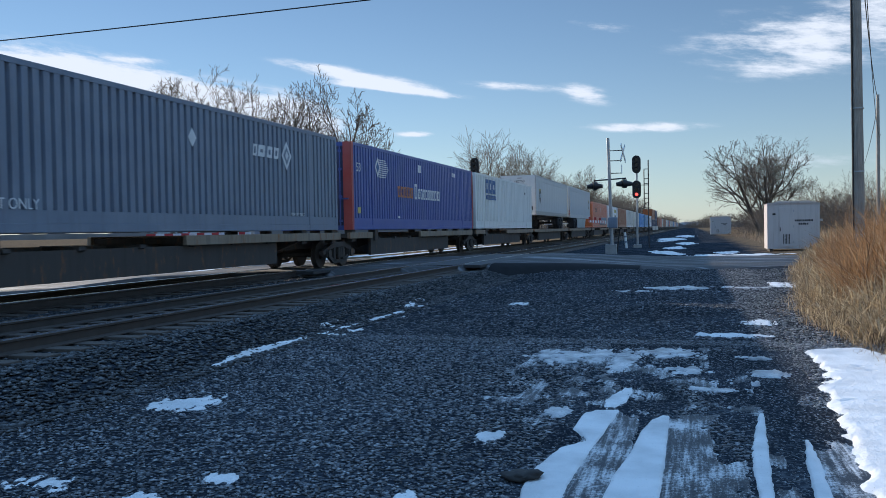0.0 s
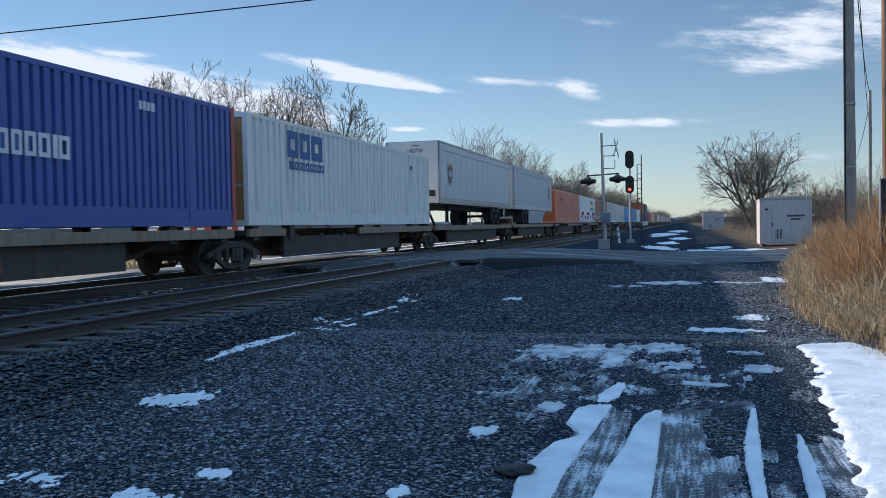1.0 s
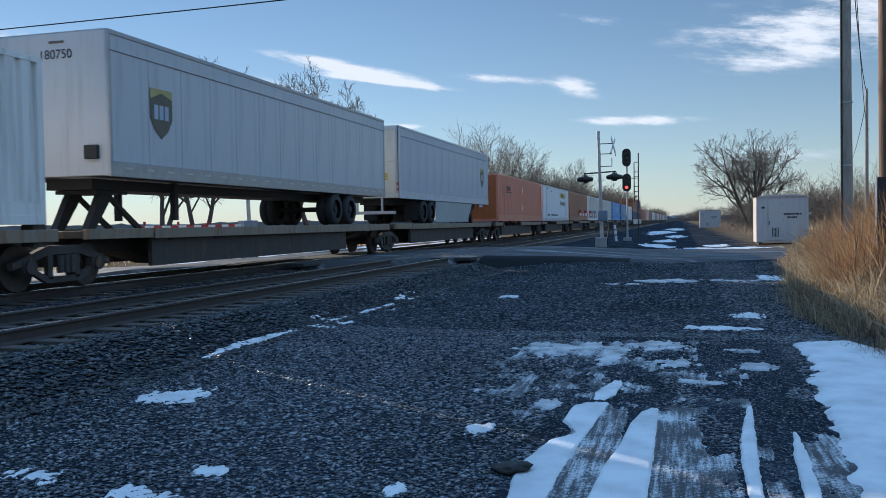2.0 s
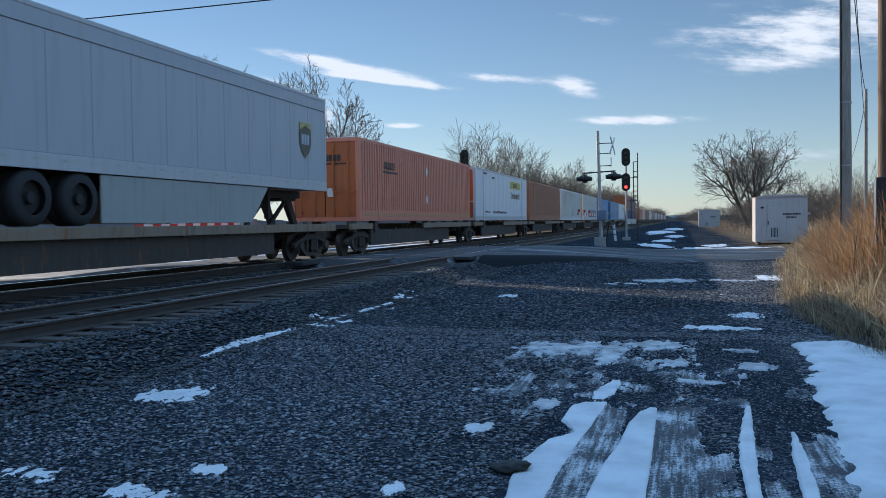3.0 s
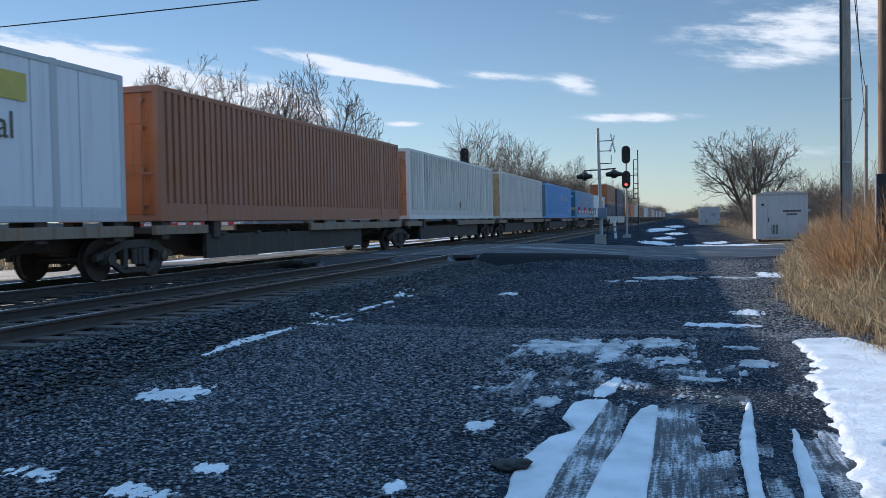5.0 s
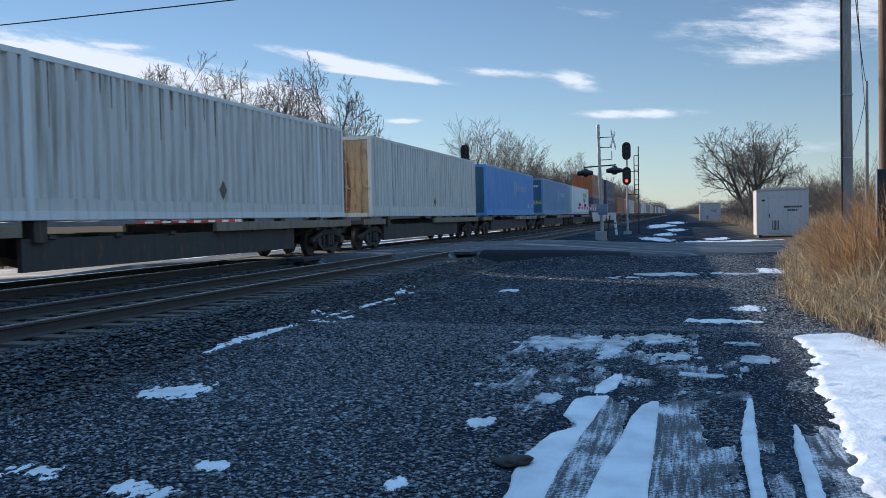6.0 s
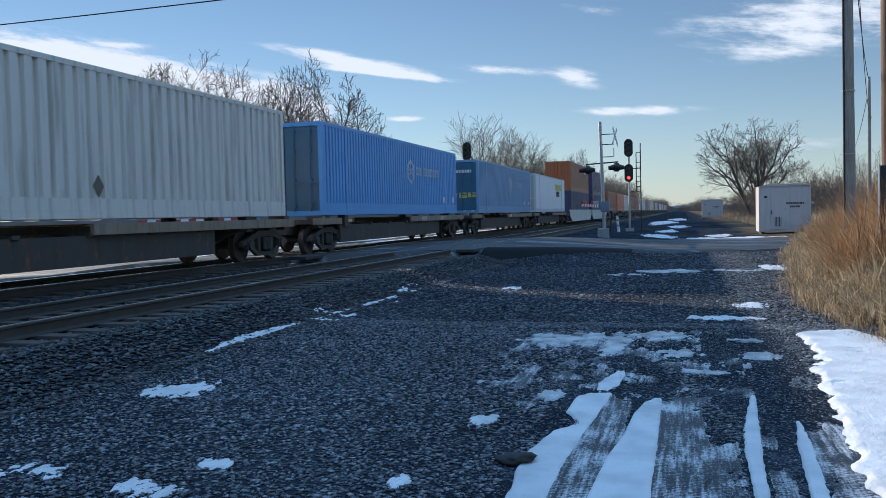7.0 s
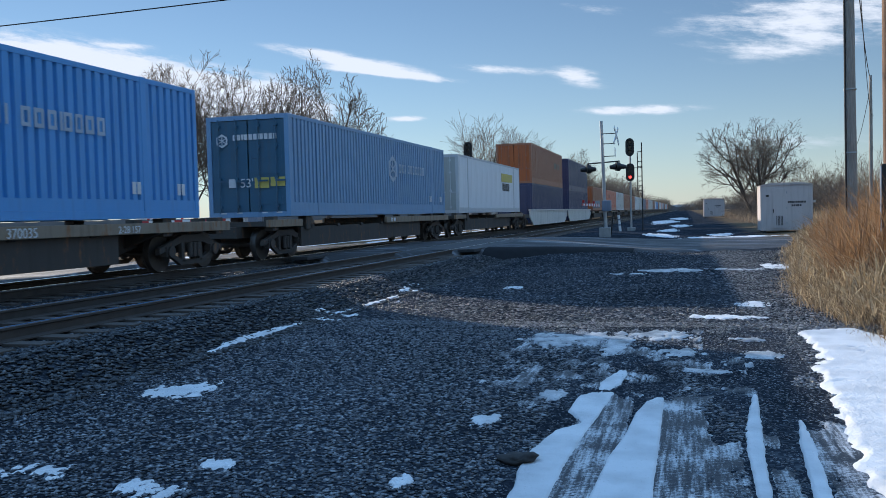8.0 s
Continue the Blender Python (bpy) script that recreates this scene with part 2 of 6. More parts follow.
def sheet(name, xs, ys, zfun, mat):
    X, Y = np.meshgrid(xs, ys)
    V = np.stack([X, Y, zfun(X, Y)], -1).reshape(-1, 3)
    nx, ny = len(xs), len(ys)
    i = (np.arange(ny - 1)[:, None] * nx + np.arange(nx - 1)).ravel()
    F = np.stack([i, i + 1, i + nx + 1, i + nx], -1)
    ob = link_mesh(name, V.tolist(), F.tolist(), mat, smooth=True)
    return ob


def ground_material():
    mat, nt, b = nodes("gravel_ground")
    v = coords(nt)
    sep = nt.nodes.new("ShaderNodeSeparateXYZ")
    nt.links.new(v, sep.inputs[0])
    cell = tex(nt, "ShaderNodeTexVoronoi", 30, v, Randomness=1.0)
    sc = nt.nodes.new("ShaderNodeSeparateColor")
    nt.links.new(cell.outputs["Color"], sc.inputs[0])
    grit = tex(nt, "ShaderNodeTexNoise", 90, v, Detail=4)
    broad = tex(nt, "ShaderNodeTexNoise", 0.5, v, Detail=6, Roughness=0.6)
    gravel = ramp(nt, sc.outputs[0], [(0.0, (0.022, 0.028, 0.037)), (0.6, (0.036, 0.045, 0.06)), (1.0, (0.16, 0.175, 0.19))])
    gravel = mixc(nt, grit.outputs["Fac"], gravel, (0.03, 0.037, 0.047))
    damp = ramp(nt, broad.outputs["Fac"], [(0.4, (0.55, 0.55, 0.55)), (0.62, (1, 1, 1))])
    gravel = mixc(nt, 1.0, gravel, damp, "MULTIPLY")
    # dry straw-coloured earth on the verges, away from the gravel lot
    wob = nt.nodes.new("ShaderNodeMath")
    wob.operation = "MULTIPLY_ADD"
    nt.links.new(broad.outputs["Fac"], wob.inputs[0])
    wob.inputs[1].default_value = 5.0
    nt.links.new(sep.outputs[0], wob.inputs[2])
    verge = ramp(nt, m01(nt, wob.outputs[0], 5.8, 7.4), [(0, (0, 0, 0)), (1, (1, 1, 1))])
    west = ramp(nt, m01(nt, wob.outputs[0], -13.2, -15.5), [(0, (0, 0, 0)), (1, (1, 1, 1))])
    straw = ramp(nt, tex(nt, "ShaderNodeTexNoise", 9, v, Detail=8, Roughness=0.75).outputs["Fac"], [(0.3, (0.06, 0.045, 0.032)), (0.55, (0.16, 0.115, 0.075)), (0.75, (0.3, 0.235, 0.16))])
    col = mixc(nt, verge, gravel, straw)
    col = mixc(nt, west, col, straw)
    nt.links.new(col, b.inputs["Base Color"])
    nt.links.new(ramp(nt, broad.outputs["Fac"], [(0.38, (0.6,) * 3), (0.6, (0.9,) * 3)]), b.inputs["Roughness"])
    b.inputs["Specular IOR Level"].default_value = 0.0
    bump(nt, b, cell.outputs["Distance"], 0.8, 0.02)
    return mat


def m01(nt, value, lo, hi):
    n = nt.nodes.new("ShaderNodeMapRange")
    n.inputs["From Min"].default_value, n.inputs["From Max"].default_value = lo, hi
    nt.links.new(value, n.inputs["Value"])
    return n.outputs[0]


xs = np.unique(np.r_[np.linspace(-1500, -60, 14), np.linspace(-60, -16, 12), np.linspace(-16, -13.5, 9), np.linspace(-13.5, -6.6, 8), np.linspace(-6.6, 3.0, 60), np.linspace(3, 12, 16), np.linspace(12, 80, 10), np.linspace(80, 1500, 14)])
ys = np.unique(np.r_[np.linspace(-300, -6, 10), np.linspace(-6, 2, 12), np.linspace(2, 16, 90), np.linspace(16, 60, 60), np.linspace(60, 200, 20), np.linspace(200, 3000, 24)])
ground = tagged(sheet("ground", xs, ys, ground_z, ground_material()), "dark wet gravel lot and straw-coloured verges", "ground", kind="structure")

def skew(x):
    """The crossing road meets the tracks at a slant."""
    return 0.9 * (np.minimum(x, 2.0) - 2.0)


# ---- tracks ----
TRACKS = (-7.95, -12.0)
steel_top = plain("rail_head_steel", (0.72, 0.72, 0.74), 0.14, 1.0, 0.1, 4, 0.02)
rail_rust = plain("rail_rust", (0.055, 0.042, 0.034), 0.75, 0.0, 0.35, 5, 0.3)
tie_wood = plain("creosoted_wood", (0.075, 0.06, 0.05), 0.85, 0.0, 0.4, 3, 0.5)


def rail(x):
    bm = bmesh.new()
    web = [(-0.07, -0.18), (0.07, -0.18), (0.07, -0.165), (0.012, -0.14), (0.012, -0.05), (0.036, -0.04), (0.036, -0.004), (-0.036, -0.004), (-0.036, -0.04), (-0.012, -0.05), (-0.012, -0.14), (-0.07, -0.165)]
    prism(bm, web, "y", -120, 900)
    ob = tagged(part("rail", bm, rail_rust), "rusty steel rail with a bright worn head", "rail", "rails of the two tracks", "structure")
    ob.location = (x, 0, RAIL)
    part("rail_head", prism(bmesh.new(), [(-0.037, -0.012), (-0.034, -0.004), (-0.014, 0.0), (0.014, 0.0), (0.034, -0.004), (0.037, -0.012)], "y", -120, 900), steel_top, ob, "bright worn running surface")
    return ob


for tx in TRACKS:
    for side in (-0.753, 0.753):
        rail(tx + side)


def ties():
    base = bx(-1.3, 1.3, -0.115, 0.115, -0.17, 0.0, 0.012)
    bed = tagged(new("track_bed"), "two rows of wooden sleepers in ballast", "sleepers", kind="structure")
    first = part("sleeper", base, tie_wood, bed)
    first.location = (TRACKS[0] + 0.02, 4.0, RAIL - 0.172)
    k = 0
    for tx, y0, y1 in ((TRACKS[0], 4.53, 75), (TRACKS[1], 8, 60)):
        y = y0
        while y < y1:
            if not 35.2 < y - skew(tx) < 47.5:
                o = new("sleeper", first.data)
                o.parent = bed
                o.matrix_basis = pose(tx + random.uniform(-0.05, 0.05), y, RAIL - 0.172 + random.uniform(-0.01, 0.004), 0, 0, random.uniform(-0.8, 0.8))
            y += 0.53
    far = bmesh.new()
    for tx in TRACKS:
        for y in np.arange(76 if tx > -10 else 61, 240, 0.53):
            box(far, tx - 1.3, tx + 1.3, y - 0.11, y + 0.11, RAIL - 0.34, RAIL - 0.172)
    tagged(part("far_sleepers", far, tie_wood, bed), kind="stuff")


ties()


# ---- the train ----
def grid_side(bm, x, y0, y1, z0, z1, period, depth, sign):
    """A corrugated steel side: trapezoid ribs that stand upright."""
    n = max(1, round((y1 - y0) / period))
    p = (y1 - y0) / n
    pts = []
    for k in range(n):
        a = y0 + k * p
        pts += [(a, 0), (a + 0.58 * p, 0), (a + 0.67 * p, depth), (a + 0.91 * p, depth)]
    pts.append((y1, 0))
    low = [bm.verts.new((x - sign * d, y, z0)) for y, d in pts]
    high = [bm.verts.new((x - sign * d, y, z1)) for y, d in pts]
    for k in range(len(pts) - 1):
        bm.faces.new((low[k], low[k + 1], high[k + 1], high[k]))


def rods(parent, mat, w, H):
    first = None
    for x in (-0.9, -0.35, 0.35, 0.9):
        if first is None:
            bm = tube(bmesh.new(), (0, -0.05, 0.12), (0, -0.05, H - 0.1), 0.018, n=8)
            for z in (0.3, 1.1, 2.0, H - 0.3):
                box(bm, -0.05, 0.05, -0.06, 0.0, z - 0.04, z + 0.04)
            box(bm, -0.02, 0.3, -0.075, -0.055, 1.0, 1.05)
            first = part("lock_rod", bm, mat, parent)
            first.location = (x, 0, 0)
        else:
            share(first, parent, (x, 0, 0))


def bars(parent, mat, y0, z0, widths, h, side=1.297, gap=0.35, name="brand_mark", label="", slant=0.0):
    """A worn trade mark on the flank as a row of plain upright blocks."""
    y = y0
    for w in widths:
        bm = bmesh.new()
        if w < 0.15 or h > 1.5 * w + 0.3 or w > h * 1.5:
            prism(bm, [(y, z0), (y + w, z0), (y + w + slant, z0 + h), (y + slant, z0 + h)], "x", side, side + 0.004)
        else:
            # a hollow block
            k = 0.3 * w
            for a, b, c, d in ((0, k, 0, h), (w - k, w, 0, h), (k, w - k, 0, k), (k, w - k, h - k, h)):
                s0, s1 = slant * c / h, slant * d / h
                prism(bm, [(y + a + s0, z0 + c), (y + b + s0, z0 + c), (y + b + s1, z0 + d), (y + a + s1, z0 + d)], "x", side, side + 0.004)
        part(name, bm, mat, parent, label)
        y += w * (1 + gap)


def container(name, label, m, side_mat, rail_mat, door_mat, L=16.15, H=2.9, period=0.255, ribs=True, panels=0, rod_mat=None, group="containers on the train", posts=True):
    W = 1.295
    e = empty(name, m, label, "shipping container", group)
    if ribs:
        for s in (1, -1):
            bm = bmesh.new()
            grid_side(bm, s * (W - 0.006), 0.11, L - 0.11, 0.385, H - 0.1, period, 0.072, s)
            part("side_wall", bm, side_mat, e)
    else:
        n = panels
        p = (L - 0.16) / n
        for s in (1, -1):
            first = part("side_panel", bx(-0.02, 0.0, 0.012, p - 0.012, 0.22, H - 0.09, 0.004), side_mat, e)
            first.location = (s * (W - 0.012) + (0.02 if s < 0 else 0), 0.08, 0)
            for k in range(1, n):
                share(first, e, (s * (W - 0.012) + (0.02 if s < 0 else 0), 0.08 + k * p, 0))
        part("core", bx(-W + 0.04, W - 0.04, 0.06, L - 0.06, 0.2, H - 0.06), rail_mat, e)
    roof = bx(-W + 0.03, W - 0.03, 0.03, L - 0.03, H - 0.03, H - 0.005)
    part("roof", roof, rail_mat, e)
    part("floor", bx(-W + 0.05, W - 0.05, 0.05, L - 0.05, 0.08, 0.16), rail_mat, e)
    part("front_wall", bx(-W + 0.05, W - 0.05, L - 0.06, L - 0.03, 0.14, H - 0.06), rail_mat, e)
    fr = part("bottom_rail", bx(-0.07, 0, 0.1, L - 0.1, 0.0, 0.16, 0.006), rail_mat, e)
    fr.location = (W, 0, 0)
    share(fr, e, (-W + 0.07, 0, 0))
    sk = part("skirt_panel", bx(-0.05, 0, 0.1, L - 0.1, 0.163, 0.39 if ribs else 0.275), side_mat if ribs else rail_mat, e)
    sk.location = (W - 0.012, 0, 0)
    share(sk, e, (-W + 0.062, 0, 0))
    tr = part("top_rail", bx(-0.06, 0, 0.1, L - 0.1, H - 0.105, H, 0.006), rail_mat, e)
    tr.location = (W, 0, 0)
    share(tr, e, (-W + 0.06, 0, 0))
    po = part("corner_post", bx(-0.14, 0, 0.0, 0.14, 0.0, H, 0.008), rail_mat, e)
    po.location = (W + 0.002, 0, 0)
    for x, y in ((W + 0.002, L - 0.14), (-W + 0.138, 0), (-W + 0.138, L - 0.14)):
        share(po, e, (x, y, 0))
    if posts:
        mp = part("lifting_post", bx(-0.08, 0.0, -0.09, 0.09, 0.0, H + 0.012, 0.01), rail_mat, e)
        mp.location = (W + 0.006, 1.98, 0)
        for x, y in ((W + 0.006, L - 1.98), (-W + 0.074, 1.98), (-W + 0.074, L - 1.98)):
            share(mp, e, (x, y, 0))
    part("door_sill", bx(-W + 0.14, W - 0.14, 0.0, 0.12, 0.0, 0.14), rail_mat, e)
    part("door_header", bx(-W + 0.14, W - 0.14, 0.0, 0.12, H - 0.13, H), rail_mat, e)
    bm = box(bmesh.new(), 0.02, W - 0.15, 0.03, 0.07, 0.15, H - 0.14, 0.006)
    for k in range(5):
        z = 0.35 + k * (H - 0.7) / 5
        box(bm, 0.1, W - 0.25, 0.018, 0.03, z, z + (H - 0.7) / 9)
    d = part("door_leaf", bm, door_mat, e)
    share(d, e, (0, 0.1, 0), 180).location = (0, 0.1, 0)
    rods(e, rod_mat or rail_mat, W, H)
    return e


def trailer(name, label, m, mats, nose_near, skirt):
    """A road trailer: body of riveted sheets on a frame, landing legs or hitch, two axles of double wheels."""
    body, rail_m, dark, rubber, skirt_mat, hub = mats
    L, H, W, z0 = 16.1, 2.87, 1.295, 0.0
    e = empty(name, m, label, "semi trailer", "road trailers on the train")
    n = 13
    p = (L - 0.2) / n
    for s in (1, -1):
        first = part("side_sheet", bx(-0.02, 0.0, 0.006, p - 0.006, 0.3, H - 0.42, 0.003), body, e)
        x = s * (W - 0.012) + (0.02 if s < 0 else 0)
        first.location = (x, 0.1, z0)
        for k in range(1, n):
            share(first, e, (x, 0.1 + k * p, z0))
    part("core", bx(-W + 0.035, W - 0.035, 0.05, L - 0.05, 0.1, H - 0.03), body, e)
    up = part("upper_band", bx(-0.03, 0, 0.08, L - 0.08, H - 0.4, H - 0.1, 0.006), body, e)
    up.location = (W, 0, 0)
    share(up, e, (-W + 0.03, 0, 0))
    tr = part("top_rail", bx(-0.08, 0, 0.0, L, H - 0.1, H, 0.02), rail_m, e)
    tr.location = (W + 0.01, 0, 0)
    share(tr, e, (-W + 0.07, 0, 0))
    br = part("bottom_rail", bx(-0.05, 0, 0.0, L, 0.0, 0.29, 0.01), rail_m, e)
    br.location = (W + 0.008, 0, 0)
    share(br, e, (-W + 0.042, 0, 0))
    strip_bit = part("reflector", bx(W + 0.008, W + 0.012, 0, 0.28, 0.16, 0.2), hub, e, "white reflective strip")
    strip_bit.location = (0, 0.4, 0)
    for k in range(1, 21):
        share(strip_bit, e, (0, 0.4 + k * 0.75, 0))
    part("roof", bx(-W + 0.02, W - 0.02, 0.02, L - 0.02, H - 0.03, H + 0.008), rail_m, e)
    for y in (0.0, L - 0.06):
        part("end_wall", bx(-W + 0.02, W - 0.02, y, y + 0.06, 0.02, H - 0.02, 0.02), body, e)
    po = part("corner_post", bx(-0.12, 0, 0, 0.1, 0, H, 0.03), rail_m, e)
    po.location = (W + 0.006, 0, 0)
    for x, y in ((W + 0.006, L - 0.1), (-W + 0.114, 0), (-W + 0.114, L - 0.1)):
        share(po, e, (x, y, 0))
    part("under_frame", bx(-0.55, 0.55, 0.4, L - 0.4, -0.22, -0.002), dark, e)
    rear = 0.0 if not nose_near else L
    sg = 1 if not nose_near else -1
    wheel = None
    for k, off in enumerate((3.4, 4.65)):
        yc = rear + sg * off
        ax = part("axle", tube(bmesh.new(), (-1.0, yc, -0.5), (1.0, yc, -0.5), 0.07), dark, e)
        for x in (-1.0, 1.0):
            if wheel is None:
                bm = bmesh.new()
                prof = [(-0.27, 0.30), (-0.27, 0.45), (-0.22, 0.5), (-0.05, 0.5), (-0.02, 0.46), (0.02, 0.46), (0.05, 0.5), (0.22, 0.5), (0.27, 0.45), (0.27, 0.30)]
                ring = [[bm.verts.new((px, r * math.cos(a * math.tau / 28), r * math.sin(a * math.tau / 28))) for px, r in prof] for a in range(28)]
                for a in range(28):
                    for q in range(len(prof) - 1):
                        bm.faces.new((ring[a][q], ring[a][q + 1], ring[(a + 1) % 28][q + 1], ring[(a + 1) % 28][q]))
                wheel = part("tyre", bm, rubber, e, smooth=True)
                wheel.location = (x, yc, -0.5)
                bm = tube(bmesh.new(), (-0.2, 0, 0), (0.16, 0, 0), 0.29, n=24)
                tube(bm, (0.16, 0, 0), (0.24, 0, 0), 0.12, 0.1, n=16)
                hubp = part("rim", bm, dark, wheel, "grimy dark wheel hub")
            else:
                share(hubp, share(wheel, e, (x, yc, -0.5)))
    front = L - rear
    for x in (-0.45, 0.3):
        part("hitch_leg", prism(bmesh.new(), [(front - sg * 0.8, -0.3), (front - sg * 1.2, -0.3), (front - sg * 0.6, -1.05), (front - sg * 0.35, -1.05)], "x", x, x + 0.15), dark, e)
        part("hitch_brace", prism(bmesh.new(), [(front - sg * 1.0, -0.3), (front - sg * 1.15, -0.3), (front - sg * 2.3, -1.05), (front - sg * 2.1, -1.05)], "x", x + 0.03, x + 0.12), dark, e)
    part("hitch_plate", bx(-0.5, 0.5, front - sg * 1.1 - 0.5, front - sg * 1.1 + 0.5, -0.3, -0.23), dark, e)
    for x in (-0.75, 0.75):
        part("landing_leg", bx(x - 0.07, x + 0.07, front - sg * 3.0 - 0.07, front - sg * 3.0 + 0.07, -0.85, -0.002, 0.01), dark, e)
    if skirt:
        for x in (W - 0.05, -W + 0.02):
            part("side_skirt", prism(bmesh.new(), [(5.2, -0.02), (12.15, -0.02), (11.2, -0.95), (5.2, -0.95)], "x", x, x + 0.03), skirt_mat, e, "pale grey aerodynamic skirt")
    return e


car_dark = paint("flatcar_grime", (0.055, 0.045, 0.038), 0.75, (0.022, 0.018, 0.015), 0.6, 0.02, 0.2)
car_sill = paint("flatcar_yellow_brown", (0.24, 0.175, 0.115), 0.65, (0.06, 0.048, 0.04), 0.9, 0.1, 0.3)
wheel_steel = plain("wheel_steel", (0.10, 0.085, 0.075), 0.55, 0.6, 0.3, 6, 0.2)
tread_steel = plain("wheel_tread", (0.5, 0.5, 0.52), 0.25, 1.0, 0.1, 6, 0.05)


def truck(parent, y):
    """A two-axle railway truck; its pieces hang under the car."""
    bm = bmesh.new()
    side = [(-1.28, 0.4), (-1.28, 0.52), (-0.42, 0.8), (0.42, 0.8), (1.28, 0.52), (1.28, 0.4), (0.4, 0.64), (-0.4, 0.64)]
    low = [(-1.02, 0.44), (-0.46, 0.13), (0.46, 0.13), (1.02, 0.44), (0.86, 0.44), (0.4, 0.24), (-0.4, 0.24), (-0.86, 0.44)]
    for x in (-1.08, 0.96):
        prism(bm, side, "x", x, x + 0.12)
        prism(bm, low, "x", x + 0.01, x + 0.11)
        for yy in (-0.42, 0.3):
            box(bm, x + 0.01, x + 0.11, yy, yy + 0.12, 0.2, 0.68)
        for yy in (-0.9, 0.9):
            box(bm, x - 0.02, x + 0.14, yy - 0.16, yy + 0.16, 0.34, 0.56)
    box(bm, -0.96, 0.96, -0.2, 0.2, 0.4, 0.72)
    for x in (-1.13, 1.09):
        for yy in (-0.9, 0.9):
            tube(bm, (x, yy, 0.44), (x + 0.06, yy, 0.44), 0.13, n=12)
        for yy in (-0.16, 0.0, 0.16):
            tube(bm, (x + 0.02, yy, 0.3), (x + 0.02, yy, 0.62), 0.06, n=8)
    t = part("truck", bm, car_dark, parent, "grimy cast steel truck frame")
    t.location = (0, y, RAIL)
    w = None
    for yy in (-0.9, 0.9):
        for x in (-0.753, 0.753):
            if w is None:
                bm = tube(bmesh.new(), (-0.065, 0, 0), (0.065, 0, 0), 0.42, 0.415, n=32)
                tube(bm, (-0.1, 0, 0), (-0.065, 0, 0), 0.15, 0.16, n=16)
                tube(bm, (0.065, 0, 0), (0.1, 0, 0), 0.16, 0.15, n=16)
                tube(bm, (-0.075, 0, 0), (-0.05, 0, 0), 0.445, 0.445, n=32)
                w = part("wheel", bm, wheel_steel, t)
                w.location = (x, yy, 0.42)
            else:
                share(w, t, (x, yy, 0.42))
    for yy in (-0.9, 0.9):
        part("axle", tube(bmesh.new(), (-0.68, yy, 0.42), (0.68, yy, 0.42), 0.075, n=10), wheel_steel, t)
    return t


def platform(y0, y1, trucks, label, loaded="container"):
    """One unit of a low spine car: a deep centre sill, load platforms with pale edges, cross arms."""
    L = y1 - y0
    e = empty("flatcar", pose(TRACKS[1], y0, 0), label, "railway flatcar", "flatcar units of the train")
    fish = [(0.1, 1.12), (2.6, 1.12), (4.2, 0.78), (L - 4.2, 0.78), (L - 2.6, 1.12), (L - 0.1, 1.12), (L - 0.1, 1.42), (0.1, 1.42)]
    part("centre_sill", prism(bmesh.new(), fish, "x", -0.42, 0.42), car_dark, e)
    arm = part("cross_arm", prism(bmesh.new(), [(-1.24, 1.36), (-0.4, 1.05), (0.4, 1.05), (1.24, 1.36), (1.24, 1.43), (-1.24, 1.43)], "y", -0.09, 0.09), car_dark, e)
    arm.location = (0, 3.2, 0)
    for k in range(1, 7):
        share(arm, e, (0, 3.2 + k * (L - 6.4) / 6, 0))
    for s in (-1, 1):
        x0, x1 = (1.2, 1.3) if s > 0 else (-1.3, -1.2)
        part("side_sill", bx(x0, x1, L - 9.0, L - 0.35, 1.38, 1.6, 0.01), car_sill, e, "weathered yellowish sill with worn paint")
        part("end_sill", bx(x0, x1, 0.3, 2.4, 1.4, 1.6, 0.01), car_sill, e)
        part("lower_beam", bx(x0 - s * 0.12, x1 - s * 0.12, 2.5, L - 4.5, 0.8, 1.375), car_dark, e)
    part("deck", bx(-1.2, 1.2, L - 8.9, L - 0.4, 1.425, 1.56), car_dark, e)
    part("end_deck", bx(-1.2, 1.2, 0.35, 2.35, 1.425, 1.56), car_dark, e)
    if loaded == "container":
        first = None
        for y in (0.75, L - 0.75, 2.9, L - 2.9):
            for x in (-1.12, 1.12):
                if first is None:
                    first = part("pedestal", bx(-0.13, 0.13, -0.16, 0.16, 1.3, 1.69, 0.01), car_dark, e)
                    first.location = (x, y, 0)
                else:
                    share(first, e, (x, y, 0))
    else:
        part("running_board", bx(-1.18, 1.18, 2.4, L - 8.9, 1.44, 1.56), car_dark, e)
        for s in (-1, 1):
            x0, x1 = (1.2, 1.3) if s > 0 else (-1.3, -1.2)
            part("side_sill", bx(x0, x1, 2.45, L - 9.05, 1.38, 1.6, 0.01), car_sill, e)
    for y in trucks:
        truck(e, y - y0)
    if y1 in (96.04, 186.0 - 0.06, 225.7 - 0.06):
        bm = tube(bmesh.new(), (0.7, L - 0.3, 1.5), (0.7, L - 0.3, 2.1), 0.035)
        rim = [(0.7 + 0.28 * math.cos(a), L - 0.36, 2.02 + 0.28 * math.sin(a)) for a in np.arange(20) * math.tau / 20]
        for k in range(20):
            tube(bm, rim[k], rim[(k + 1) % 20], 0.022, n=6)
        for k in range(0, 20, 5):
            tube(bm, (0.7, L - 0.36, 2.02), rim[k], 0.016, n=6)
        box(bm, 0.45, 0.95, L - 0.28, L - 0.12, 1.6, 2.0)
        part("hand_brake", bm, car_dark, e, "iron brake wheel on its stand")
    return e


